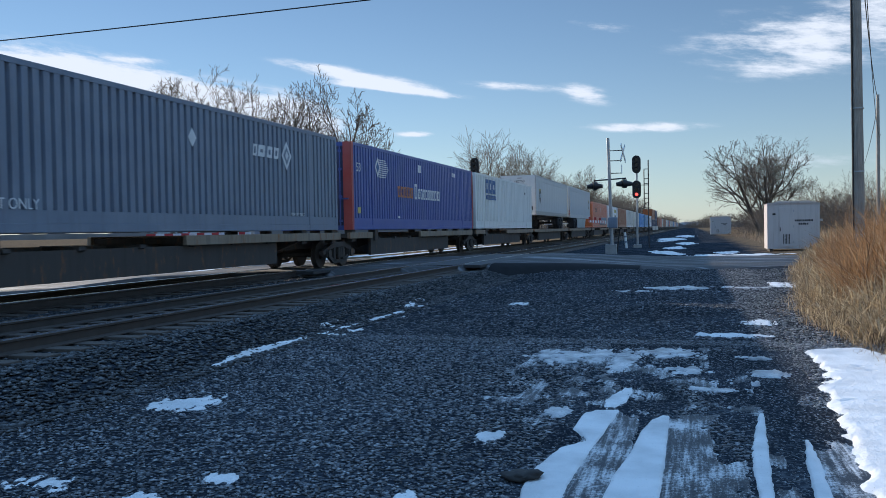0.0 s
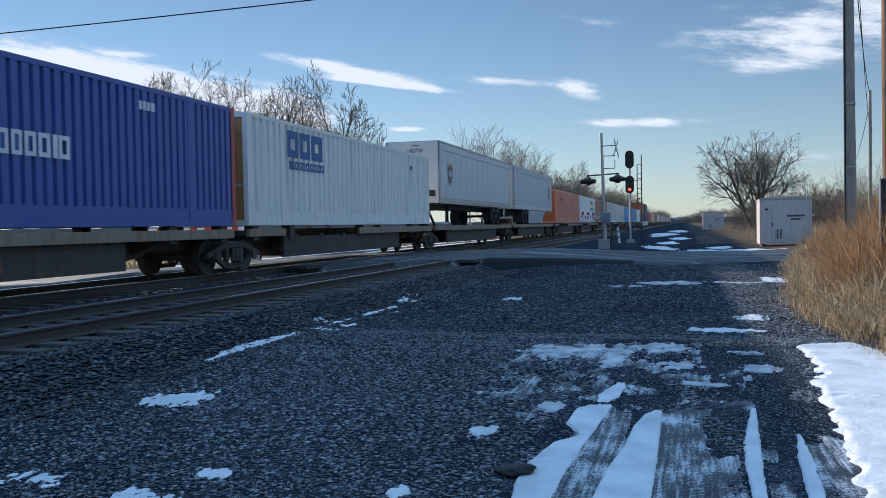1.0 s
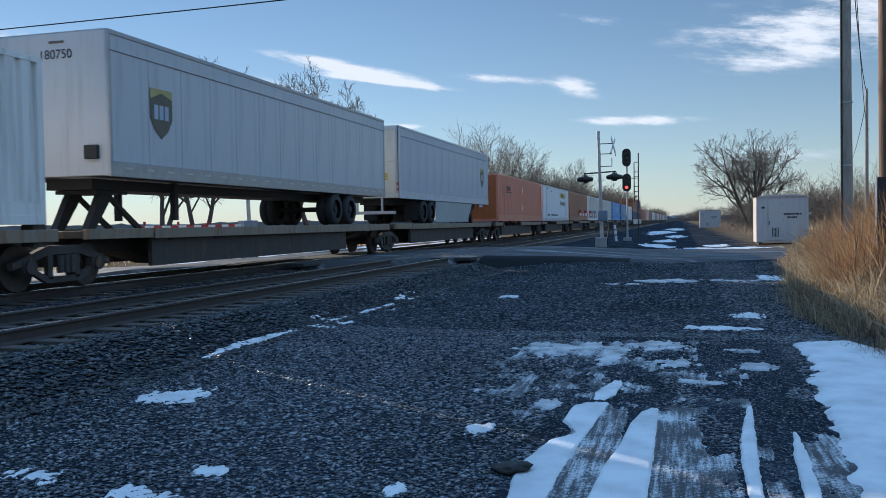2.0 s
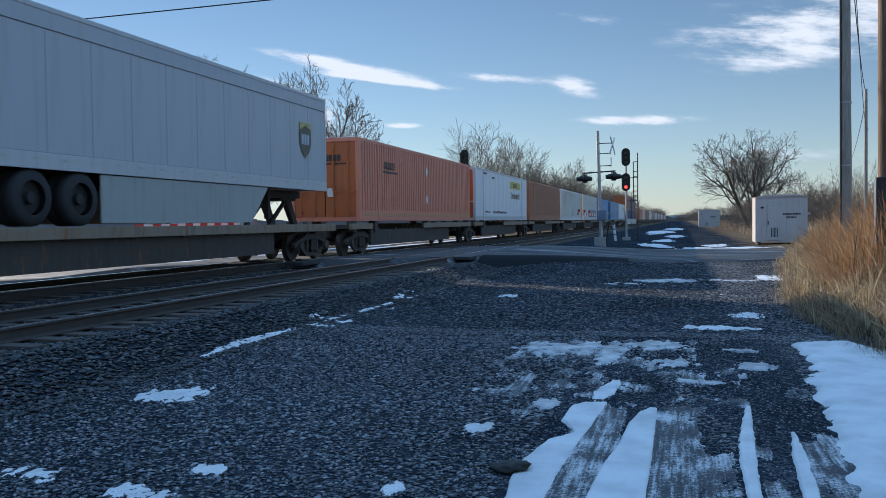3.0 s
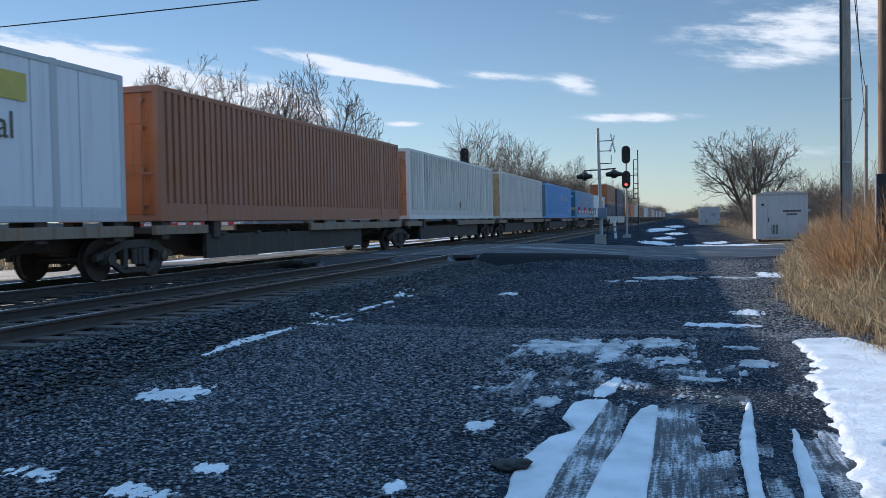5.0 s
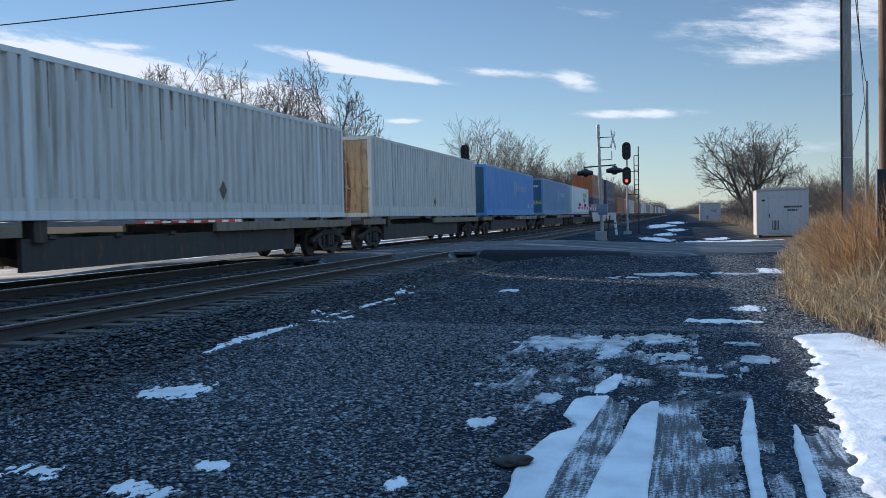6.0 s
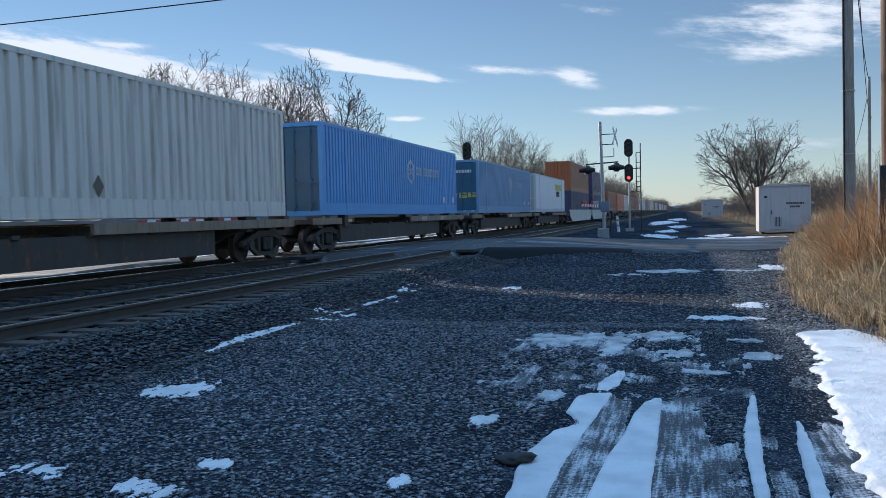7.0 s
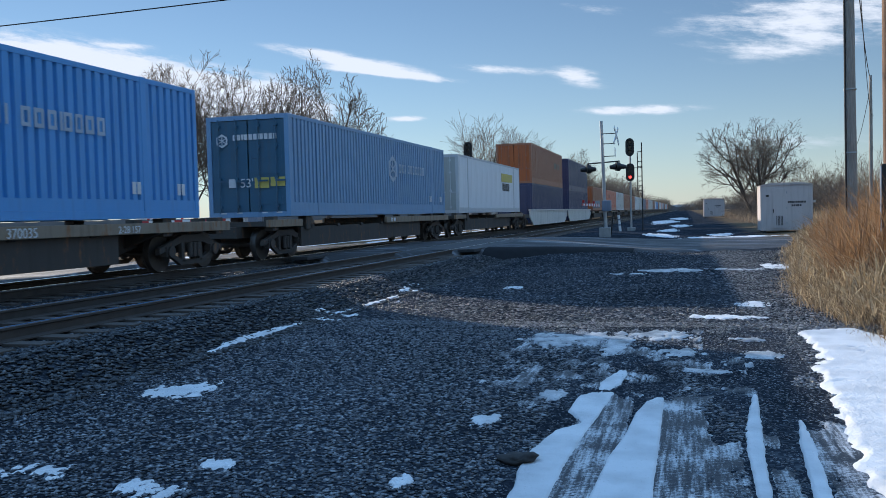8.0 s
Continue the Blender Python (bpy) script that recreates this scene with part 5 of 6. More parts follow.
def signal_head(e, x, y, z, lit):
    h = part("signal_head", capsule(bmesh.new(), x, y, z, 0.66, 1.4, 0.05), black, e, "black oval background plate")
    part("housing", bx(x - 0.2, x + 0.2, y + 0.055, y + 0.4, z - 0.55, z + 0.55, 0.02), black, h)
    for k, dz in enumerate((0.38, 0.0, -0.38)):
        on = k == lit
        part("lens", tube(bmesh.new(), (x, y - 0.03, z + dz), (x, y - 0.004, z + dz), 0.11, n=16), red_lit if on else lens_dark, h, "lit red lens" if on else "")
        bm = bmesh.new()
        ring = []
        for a in np.linspace(-0.35, math.pi + 0.35, 12):
            c, s = math.cos(a), math.sin(a)
            ring.append([bm.verts.new((x + r * c, yy, z + dz + r * s)) for r, yy in ((0.15, y - 0.002), (0.15, y - 0.3), (0.14, y - 0.3), (0.14, y - 0.002))])
        for a, b in zip(ring, ring[1:]):
            for q in range(4):
                bm.faces.new((a[q], a[(q + 1) % 4], b[(q + 1) % 4], b[q]))
        part("visor", bm, black, h)


def block_signal(x, y, label, heads, lit, height, ladder):
    e = empty("railway_signal", pose(x, y, float(ground_z(x, y))), label, "railway signal", "railway signals")
    part("base", bx(-0.3, 0.3, -0.3, 0.3, -0.1, 0.25, 0.03), concrete, e)
    part("mast", tube(bmesh.new(), (0, 0, 0.2), (0.0, 0, height), 0.085, 0.07, 12), galv, e)
    for k, z in enumerate(heads):
        signal_head(e, 0, -0.3, z, lit if k == len(heads) - 1 else -1)
        part("bracket", bx(-0.06, 0.06, -0.25, 0.06, z - 0.08, z + 0.08), galv, e)
    if ladder:
        part("ladder_rail", tube(bmesh.new(), (0.88, 0.1, -0.05), (0.88, 0.1, height - 0.15), 0.045, n=8), black, e)
        part("ladder_rail", tube(bmesh.new(), (0.55, 0.1, height - 3.9), (0.55, 0.1, height - 0.9), 0.038, n=8), black, e)
        for k in range(9):
            z = height - 3.9 + k * 0.38
            if k in (0, 1, 2, 3, 5, 6, 8):
                part("rung", tube(bmesh.new(), (0.55, 0.1, z), (0.88, 0.1, z), 0.03, n=6), black, e)
        for z in (height - 2.1, height - 3.9):
            part("platform_bar", bx(0.0, 0.9, 0.05, 0.14, z - 0.03, z + 0.02), black, e)
    return e


block_signal(-4.12, 69.0, "two-headed railway signal with a ladder, lower lamp red", (6.5, 4.55), 2, 7.0, True)
block_signal(-16.0, 64.6, "single-headed railway signal beyond the tracks", (6.45,), -1, 6.9, False)


def crossing_mast(x, y, label, way, arm_len, height, k):
    """Crossing signal: mast on a concrete block, crossbuck, flashing lamps on arms, gate arm lowered over the road."""
    e = empty("crossing_signal", pose(x, y, float(ground_z(x, y))), label, "crossing signal", "crossing signals")
    e.scale = (k, k, k)
    height, arm_len = height / k, arm_len / k
    part("base", bx(-0.35, 0.35, -0.35, 0.35, -0.1, 0.6, 0.03), concrete, e)
    part("mast", tube(bmesh.new(), (0.05, 0, 0.55), (-0.12, 0, height), 0.12, 0.1, 14), galv, e)
    part("lamp_bar", tube(bmesh.new(), (-1.05, 0, 4.75), (1.0, 0, 4.85), 0.045, n=8), black, e)
    for lx, lz in ((-1.0, 4.4), (0.88, 4.5)):
        part("lamp_drop", bx(lx - 0.04, lx + 0.04, -0.04, 0.04, lz, 4.8), black, e)
        lamp = part("flasher", tube(bmesh.new(), (lx - 0.12, -0.05, lz), (lx + 0.12, 0.05, lz), 0.28, n=20), black, e, "black round lamp hood seen from the side")
        part("hood", tube(bmesh.new(), (lx - 0.5, -0.12, lz - 0.04), (lx - 0.12, -0.05, lz), 0.12, 0.2, n=14), black, lamp)
        part("hood", tube(bmesh.new(), (lx + 0.12, 0.05, lz), (lx + 0.5, 0.12, lz - 0.02), 0.2, 0.12, n=14), black, lamp)
    for z in (height - 0.85, height - 1.5, height - 2.3):
        part("bracket", bx(0.0, 0.75, -0.03, 0.03, z, z + 0.05), black, e)
    for tilt in (38, -38):
        b = part("crossbuck_blade", bx(0.78, 0.81, -0.85, 0.85, -0.11, 0.11), white_paint, e, "white crossbuck board seen edge-on")
        b.matrix_basis = pose(0.02 if tilt > 0 else 0.06, 0, height - 1.0, tilt, 0, -8)
    part("track_plate", bx(0.72, 0.74, -0.3, 0.3, height - 2.3, height - 1.75), white_paint, e)
    gear = part("gate_mechanism", bx(-0.15, 0.42, -0.3, 0.3, 1.65, 2.35, 0.05), P["slate_paint"], e, "grey-blue gate motor housing")
    part("counterweight", bx(-0.75, -0.3, 0.1, 0.25, 1.9, 2.35, 0.02), galv, gear)
    part("conduit", tube(bmesh.new(), (0.55, 0.2, 1.6), (0.35, 0.2, 0.1), 0.045, n=8), black, e)
    n = 14
    for k in range(n):
        y0, y1 = 0.4 + k * arm_len / n, 0.4 + (k + 1) * arm_len / n - 0.004
        w = 0.1 - 0.05 * k / n
        part("gate_arm_band", bx(-0.32, -0.29, min(way * y0, way * y1), max(way * y0, way * y1), 2.05 - w, 2.05 + w), red_paint if k % 2 else white_paint, e)
    for k in (5, 9, 13):
        yy = way * (0.4 + k * arm_len / n)
        part("gate_lamp", tube(bmesh.new(), (-0.3, yy, 2.14), (-0.3, yy, 2.3), 0.06, n=10), red_paint, e)
    return e


crossing_mast(-3.98, 44.6, "galvanised crossing signal with flashers, crossbuck and lowered striped gate", -1, 7.6, 5.9, 0.79)
crossing_mast(-18.5, 34.5, "crossing signal beyond the tracks with its gate lowered", -1, 7.6, 5.0, 0.79)


def marker_post(x, y):
    e = empty("marker_post", pose(x, y, float(ground_z(x, y))), "short leaning white marker post with dark bands", "marker post")
    bm = tube(bmesh.new(), (0, 0, -0.1), (-0.12, 0, 1.25), 0.1, 0.09, 12)
    part("post", bm, white_paint, e)
    for z in (0.45, 0.85):
        part("band", tube(bmesh.new(), (-0.096 * z, 0, z), (-0.096 * (z + 0.12), 0, z + 0.12), 0.106, 0.106, 12), P["slate_paint"], e)


marker_post(-4.75, 66.0)


# ---- equipment huts ----
hut_paint = paint("pale_grey_hut_paint", (0.52, 0.46, 0.435), 0.5, (0.22, 0.17, 0.13), 0.4, 0.02)


def hut(x, y, w, d, h, label, z=0.05):
    e = empty("equipment_hut", pose(x, y, z), label, "equipment hut", "equipment huts")
    part("body", bx(0, w, 0, d, 0.15, h, 0.02), hut_paint, e)
    for a in (0.12, w - 0.3):
        part("skid", bx(a, a + 0.18, 0.05, d - 0.05, -0.12, 0.148), P["dark"], e)
    part("roof", prism(bmesh.new(), [(-0.06, h + 0.003), (w + 0.06, h + 0.003), (w * 0.8, h + 0.13), (w * 0.2, h + 0.13)], "y", -0.06, d + 0.06), hut_paint, e)
    for a in (0.0, w - 0.05):
        part("corner_trim", bx(a - 0.01, a + 0.06, -0.02, -0.002, 0.15, h - 0.01), hut_paint, e)
    dx0, dx1 = w * 0.22, w * 0.5
    door = part("door", bx(dx0, dx1, -0.035, -0.004, 0.28, h - 0.22, 0.008), hut_paint, e)
    part("handle", bx(dx0 + 0.05, dx0 + 0.09, -0.08, -0.036, h * 0.42, h * 0.42 + 0.22), P["dark"], door)
    for k in range(5):
        xx = dx0 + (dx1 - dx0) * (0.3 + 0.1 * k)
        part("louvre", bx(xx, xx + 0.035, -0.045, -0.036, 0.45, 1.0), P["dark"], door)
    for zz in (0.5, h * 0.5, h - 0.5):
        part("hinge", bx(dx1 - 0.01, dx1 + 0.04, -0.05, -0.036, zz, zz + 0.12), P["galv"], door)
    part("label_plate", bx(w * 0.1, w * 0.16, -0.02, -0.004, h * 0.76, h * 0.8), P["dark"], e)
    xx = w * 0.53
    for wd in (0.09, 0.08, 0.1, 0.06, 0.09, 0.09, 0.05, 0.12, 0.09):
        part("sign_bar", bx(xx, xx + wd, -0.008, -0.004, h * 0.62, h * 0.66), P["mark_black"], e)
        xx += wd * 1.28
    xx = w * 0.6
    for wd in (0.08, 0.1, 0.06, 0.1, 0.09):
        part("sign_bar", bx(xx, xx + wd, -0.008, -0.004, h * 0.55, h * 0.59), P["mark_black"], e)
        xx += wd * 1.28
    part("lamp", bx(w + 0.002, w + 0.18, 0.1, 0.22, h * 0.62, h * 0.62 + 0.14), P["galv"], e)
    return e


hut(4.2, 53.2, 2.8, 2.4, 2.78, "pale grey metal equipment hut with a door, on the verge")
hut(2.9, 150.0, 3.3, 2.6, 3.0, "distant pale grey metal equipment hut")


# ---- poles and wires ----
def wood_mat(name, a, b_, scale=1.0):
    mat, nt, b = nodes(name)
    grain = tex(nt, "ShaderNodeTexNoise", 6 * scale, coords(nt, (6, 6, 0.35)), Detail=8, Roughness=0.7)
    big = tex(nt, "ShaderNodeTexNoise", 1.2, coords(nt), Detail=5)
    col = ramp(nt, grain.outputs["Fac"], [(0.3, a), (0.7, b_)])
    col = mixc(nt, ramp(nt, big.outputs["Fac"], [(0.45, (0, 0, 0)), (0.7, (0.6, 0.6, 0.6))]), col, a)
    nt.links.new(col, b.inputs["Base Color"])
    b.inputs["Roughness"].default_value = 0.85
    bump(nt, b, grain.outputs["Fac"], 0.7, 0.01)
    return mat


pole_grey = wood_mat("weathered_pole_wood", (0.2, 0.165, 0.14), (0.46, 0.4, 0.335))
pole_brown = wood_mat("treated_pole_wood", (0.09, 0.05, 0.03), (0.25, 0.14, 0.085))
cable_black = plain("black_cable", (0.015, 0.015, 0.016), 0.6)


def utility_pole(x, y, h, r, lean, mat, label, cable=False):
    e = empty("utility_pole", pose(x, y, float(ground_z(x, y)), 0, lean, 0), label, "utility pole", "utility poles")
    bm = bmesh.new()
    rings = []
    n = 18
    for k in range(13):
        z = -0.3 + (h + 0.3) * k / 12
        rr = r * (1 - 0.3 * k / 12)
        rings.append([bm.verts.new((rr * math.cos(a) * (1 + 0.03 * math.sin(3 * a + k)), rr * math.sin(a), z)) for a in np.arange(n) * math.tau / n])
    for a, b in zip(rings, rings[1:]):
        for q in range(n):
            bm.faces.new((a[q], a[(q + 1) % n], b[(q + 1) % n], b[q]))
    bm.faces.new(rings[-1])
    part("pole", bm, mat, e, smooth=True)
    if cable:
        part("riser_pipe", tube(bmesh.new(), (-r * 0.93, -r * 0.5, 0.3), (-r * 0.8, -r * 0.45, h * 0.72), 0.028, n=8), cable_black, e, "black cable pipe strapped to the pole")
        for z in (1.2, 3.0, 4.8):
            part("strap", tube(bmesh.new(), (0, 0, z), (0, 0, z + 0.04), r * 1.0, r * 1.0, 18), galv, e)
    return e


utility_pole(4.6, 27.0, 11.0, 0.172, -0.3, pole_grey, "tall weathered grey wooden utility pole in the weeds", True)
utility_pole(3.77, 18.0, 9.5, 0.15, -0.4, pole_brown, "brown treated wooden pole beside the verge")
utility_pole(11.35, 60.0, 9.6, 0.13, 0.0, pole_grey, "thin distant wooden utility pole")


def sign_back(x, y):
    e = empty("equipment_box", pose(x, y, float(ground_z(x, y))), "black flat box on a thin white post by the brown pole", "cabinet")
    part("box", bx(-0.1, 0.14, -0.07, 0.07, 1.02, 2.28, 0.012), P["dark"], e)
    part("edge_strip", bx(-0.112, -0.102, -0.06, 0.06, 1.05, 2.25), P["slate_paint"], e)
    part("post", tube(bmesh.new(), (0.06, 0, -0.1), (0.06, 0, 1.015), 0.025, n=10), white_paint, e, "thin white post")


sign_back(3.56, 17.4)


def wire(name, a, b, sag, r, label):
    a, b = Vector(a), Vector(b)
    cu = bpy.data.curves.new(name, "CURVE")
    cu.dimensions, cu.bevel_depth, cu.bevel_resolution = "3D", r, 1
    sp = cu.splines.new("POLY")
    n = 24
    sp.points.add(n)
    for k in range(n + 1):
        t = k / n
        p = a.lerp(b, t)
        p.z -= sag * 4 * t * (1 - t)
        sp.points[k].co = (*p, 1)
    tmp = new(name + "_curve", cu)
    me = bpy.data.meshes.new_from_object(tmp.evaluated_get(bpy.context.evaluated_depsgraph_get()))
    bpy.data.objects.remove(tmp)
    me.materials.clear()
    me.materials.append(cable_black)
    return tagged(new("wire", me), label, "cable", "overhead wires")


wire("wire", (-70, 27.0, 9.6), (4.5, 27.0, 9.65), 0.5, 0.022, "black overhead cable crossing above the tracks")
wire("wire", (4.6, 27.0, 10.6), (11.4, 60.0, 9.4), 1.2, 0.018, "thin overhead wire between the poles")
wire("wire", (4.8, 27.0, 8.9), (11.5, 60.0, 7.2), 1.6, 0.012, "thin slack overhead wire between the poles")
wire("wire", (4.6, 27.0, 10.4), (3.8, 18.0, 9.3), 0.3, 0.015, "short overhead wire between the poles")
wire("wire", (11.4, 60.0, 9.3), (22.0, 130.0, 9.0), 1.5, 0.02, "far overhead wire along the lane")


# ---- dry weeds ----
def verge_edge(y):
    return np.interp(y, [9, 11, 12.8, 14.5, 17, 22.7, 30.8, 37.5, 60], [3.0, 2.4, 2.3, 2.05, 2.1, 2.7, 3.5, 4.2, 7.6])


def ribbons(name, label, X, Y, H, lean, azim, width, mat, seg=3, head=0.0, seed=0):
    """Standing dry stems as narrow bent ribbons, some with a fuller seed head."""
    r = np.random.default_rng(seed)
    n = len(X)
    t = np.linspace(0, 1, seg + 1)
    dx, dy = np.cos(azim), np.sin(azim)
    bend = lean[:, None] * H[:, None] * t[None] ** 2
    cx = X[:, None] + dx[:, None] * bend
    cy = Y[:, None] + dy[:, None] * bend
    cz = ground_z(X, Y)[:, None] - 0.03 + H[:, None] * t[None] * (1 - 0.25 * lean[:, None] * t[None])
    taper = (1 - 0.75 * t)[None] * np.ones((n, 1))
    if head:
        has = r.uniform(0, 1, n) < head
        taper[has, -2] = 2.6
        taper[has, -3] = 1.6
        taper[has, -1] = 0.5
    face = r.uniform(0, math.pi, n)
    wx, wy = np.cos(face)[:, None] * width[:, None] * taper, np.sin(face)[:, None] * width[:, None] * taper
    A = np.stack([cx - wx, cy - wy, cz], -1)
    B = np.stack([cx + wx, cy + wy, cz], -1)
    V = np.stack([A, B], 2).reshape(-1, 3)
    base = (np.arange(n) * (seg + 1) * 2)[:, None] + np.arange(seg)[None] * 2
    F = np.stack([base, base + 1, base + 3, base + 2], -1).reshape(-1, 4)
    me = bpy.data.meshes.new(name)
    me.vertices.add(len(V))
    me.vertices.foreach_set("co", V.ravel())
    me.loops.add(F.size)
    me.loops.foreach_set("vertex_index", F.ravel().astype(np.int32))
    me.polygons.add(len(F))
    me.polygons.foreach_set("loop_start", np.arange(0, F.size, 4, dtype=np.int32))
    me.update(calc_edges=True)
    me.materials.append(mat)
    return tagged(new(name, me), label, "dry grass", "", "stuff")


def straw_mat(name, a, b_, c):
    mat, nt, b = nodes(name)
    g = nt.nodes.new("ShaderNodeNewGeometry")
    col = ramp(nt, g.outputs["Random Per Island"], [(0.0, a), (0.5, b_), (1.0, c)])
    small = tex(nt, "ShaderNodeTexNoise", 25, coords(nt), Detail=3)
    nt.links.new(mixc(nt, small.outputs["Fac"], col, a), b.inputs["Base Color"])
    b.inputs["Roughness"].default_value = 0.7
    tr = nt.nodes.new("ShaderNodeBsdfTranslucent")
    nt.links.new(col, tr.inputs["Color"])
    mx = nt.nodes.new("ShaderNodeMixShader")
    mx.inputs[0].default_value = 0.42
    nt.links.new(b.outputs[0], mx.inputs[1])
    nt.links.new(tr.outputs[0], mx.inputs[2])
    nt.links.new(mx.outputs[0], nt.nodes["Material Output"].inputs["Surface"])
    return mat


STRAW = straw_mat("dry_straw", (0.1, 0.066, 0.038), (0.38, 0.27, 0.155), (0.7, 0.58, 0.39))
REED = straw_mat("pale_reed", (0.22, 0.15, 0.085), (0.45, 0.34, 0.2), (0.68, 0.57, 0.38))
RUSSET = straw_mat("russet_weeds", (0.14, 0.072, 0.035), (0.33, 0.175, 0.08), (0.5, 0.31, 0.16))
DARKSTEM = straw_mat("dead_stalks", (0.03, 0.022, 0.016), (0.07, 0.05, 0.035), (0.14, 0.1, 0.07))
TWIGGY = straw_mat("brown_brush", (0.10, 0.075, 0.055), (0.24, 0.18, 0.13), (0.38, 0.3, 0.22))


def weeds():
    r = np.random.default_rng(7)

    def field_of(n, y0, y1, wide, hlo, hhi, mat, name, label, head, wlo, whi, seed, inset=0.0, clump=0.0, lean=0.95, seg=4):
        Y = y0 + (y1 - y0) * r.uniform(0, 1, n) ** 1.3
        d = r.uniform(0, 1, n) ** 1.3 * wide
        X = verge_edge(Y) - 0.2 + inset + d + r.normal(0, 0.12, n)
        if clump:
            ok = fnoise(X * 1.6, Y * 1.1, seed, 3) > clump
            X, Y, d = X[ok], Y[ok], d[ok]
        k = len(X)
        H = r.uniform(hlo, hhi, k) * (0.22 + 0.78 * np.clip((d + inset) / 2.0, 0, 1)) * (0.45 + 1.0 * fnoise(X * 1.5, Y * 1.0, seed + 3, 3))
        ribbons(name, label, X, Y, H, r.uniform(0.05, lean, k) ** 1.2, r.uniform(0, math.tau, k), r.uniform(wlo, whi, k), mat, seg, head, seed)

    field_of(46000, 10.5, 34, 5.0, 0.4, 1.3, STRAW, "dry_grass", "dense tangle of dry straw-coloured grass on the verge", 0.25, 0.0017, 0.0046, 101, 0.0, 0.36)
    field_of(7000, 10.5, 30, 4.0, 0.9, 1.6, REED, "tall_reeds", "tall dry reeds with feathery seed heads", 0.85, 0.0022, 0.005, 103, 0.3, 0.42, 1.3, 5)
    field_of(11000, 16, 32, 3.4, 1.2, 2.45, RUSSET, "russet_weeds", "russet brown dry weeds standing tall in the grass", 0.4, 0.002, 0.0045, 105, 0.8, 0.4, 0.8)
    field_of(6000, 11, 30, 3.2, 0.5, 1.5, DARKSTEM, "dead_stems", "dark dead stalks among the dry grass", 0.0, 0.002, 0.005, 106, 0.1, 0.35)
    field_of(12000, 10.2, 30, 1.5, 0.1, 0.5, STRAW, "short_dry_grass", "short flattened dry grass at the verge edge", 0.0, 0.0025, 0.006, 107, -0.25, 0.4, 1.4)
    field_of(9000, 34, 75, 9, 0.5, 1.5, STRAW, "far_dry_grass", "straw-coloured grass along the lane", 0.2, 0.012, 0.025, 109, 0.3)
    # rough grass and brush further along the lane and beyond the tracks
    X, Y = r.uniform(5.5, 26, 14000), r.uniform(58, 230, 14000)
    k = len(X)
    ribbons("lane_brush", "brown brush and dry grass along the lane", X, Y, r.uniform(0.2, 1.3, k) * fnoise(X * 0.3, Y * 0.1, 4, 3) * 1.5, r.uniform(0.05, 0.6, k), r.uniform(0, math.tau, k), r.uniform(0.008, 0.02, k), TWIGGY, 3, 0.3, 111)
    X, Y = r.uniform(-36, -23, 12000), r.uniform(14, 200, 12000)
    k = len(X)
    ribbons("field_grass", "sunlit dry grass beyond the tracks", X, Y, r.uniform(0.15, 0.7, k), r.uniform(0.1, 0.8, k), r.uniform(0, math.tau, k), r.uniform(0.012, 0.03, k), STRAW, 3, 0.1, 113)


weeds()


# ---- trees ----
def bark_mat(name, a, b_):
    mat, nt, b = nodes(name)
    n = tex(nt, "ShaderNodeTexNoise", 14, coords(nt, (1, 1, 0.25)), Detail=7, Roughness=0.7)
    big = tex(nt, "ShaderNodeTexNoise", 0.8, coords(nt), Detail=4)
    col = ramp(nt, n.outputs["Fac"], [(0.3, a), (0.7, b_)])
    nt.links.new(mixc(nt, big.outputs["Fac"], col, a), b.inputs["Base Color"])
    b.inputs["Roughness"].default_value = 0.9
    bump(nt, b, n.outputs["Fac"], 0.8, 0.02)
    return mat


BARK = bark_mat("grey_bark", (0.07, 0.056, 0.046), (0.2, 0.165, 0.135))
TWIG = bark_mat("brown_twig_bark", (0.1, 0.077, 0.058), (0.24, 0.19, 0.145))


def limb_mesh(name, segs, sides, mat, parent):
    S = np.array(segs)
    A, B, r0, r1 = S[:, 0:3], S[:, 3:6], S[:, 6], S[:, 7]
    D = B - A
    D /= np.linalg.norm(D, axis=1, keepdims=True) + 1e-9
    up = np.where(np.abs(D[:, 2:3]) > 0.9, np.array([[1.0, 0, 0]]), np.array([[0, 0, 1.0]]))
    U = np.cross(D, up)
    U /= np.linalg.norm(U, axis=1, keepdims=True)
    W = np.cross(D, U)
    a = np.arange(sides) * math.tau / sides
    ring = U[:, None] * np.cos(a)[None, :, None] + W[:, None] * np.sin(a)[None, :, None]
    V = np.concatenate([A[:, None] + ring * r0[:, None, None], B[:, None] + ring * r1[:, None, None]], 1).reshape(-1, 3)
    k = np.arange(sides)
    q = np.stack([k, (k + 1) % sides, sides + (k + 1) % sides, sides + k], -1)
    F = (q[None] + (2 * sides * np.arange(len(S)))[:, None, None]).reshape(-1, 4)
    return link_mesh(name, V.tolist(), F.tolist(), mat, parent, smooth=True)


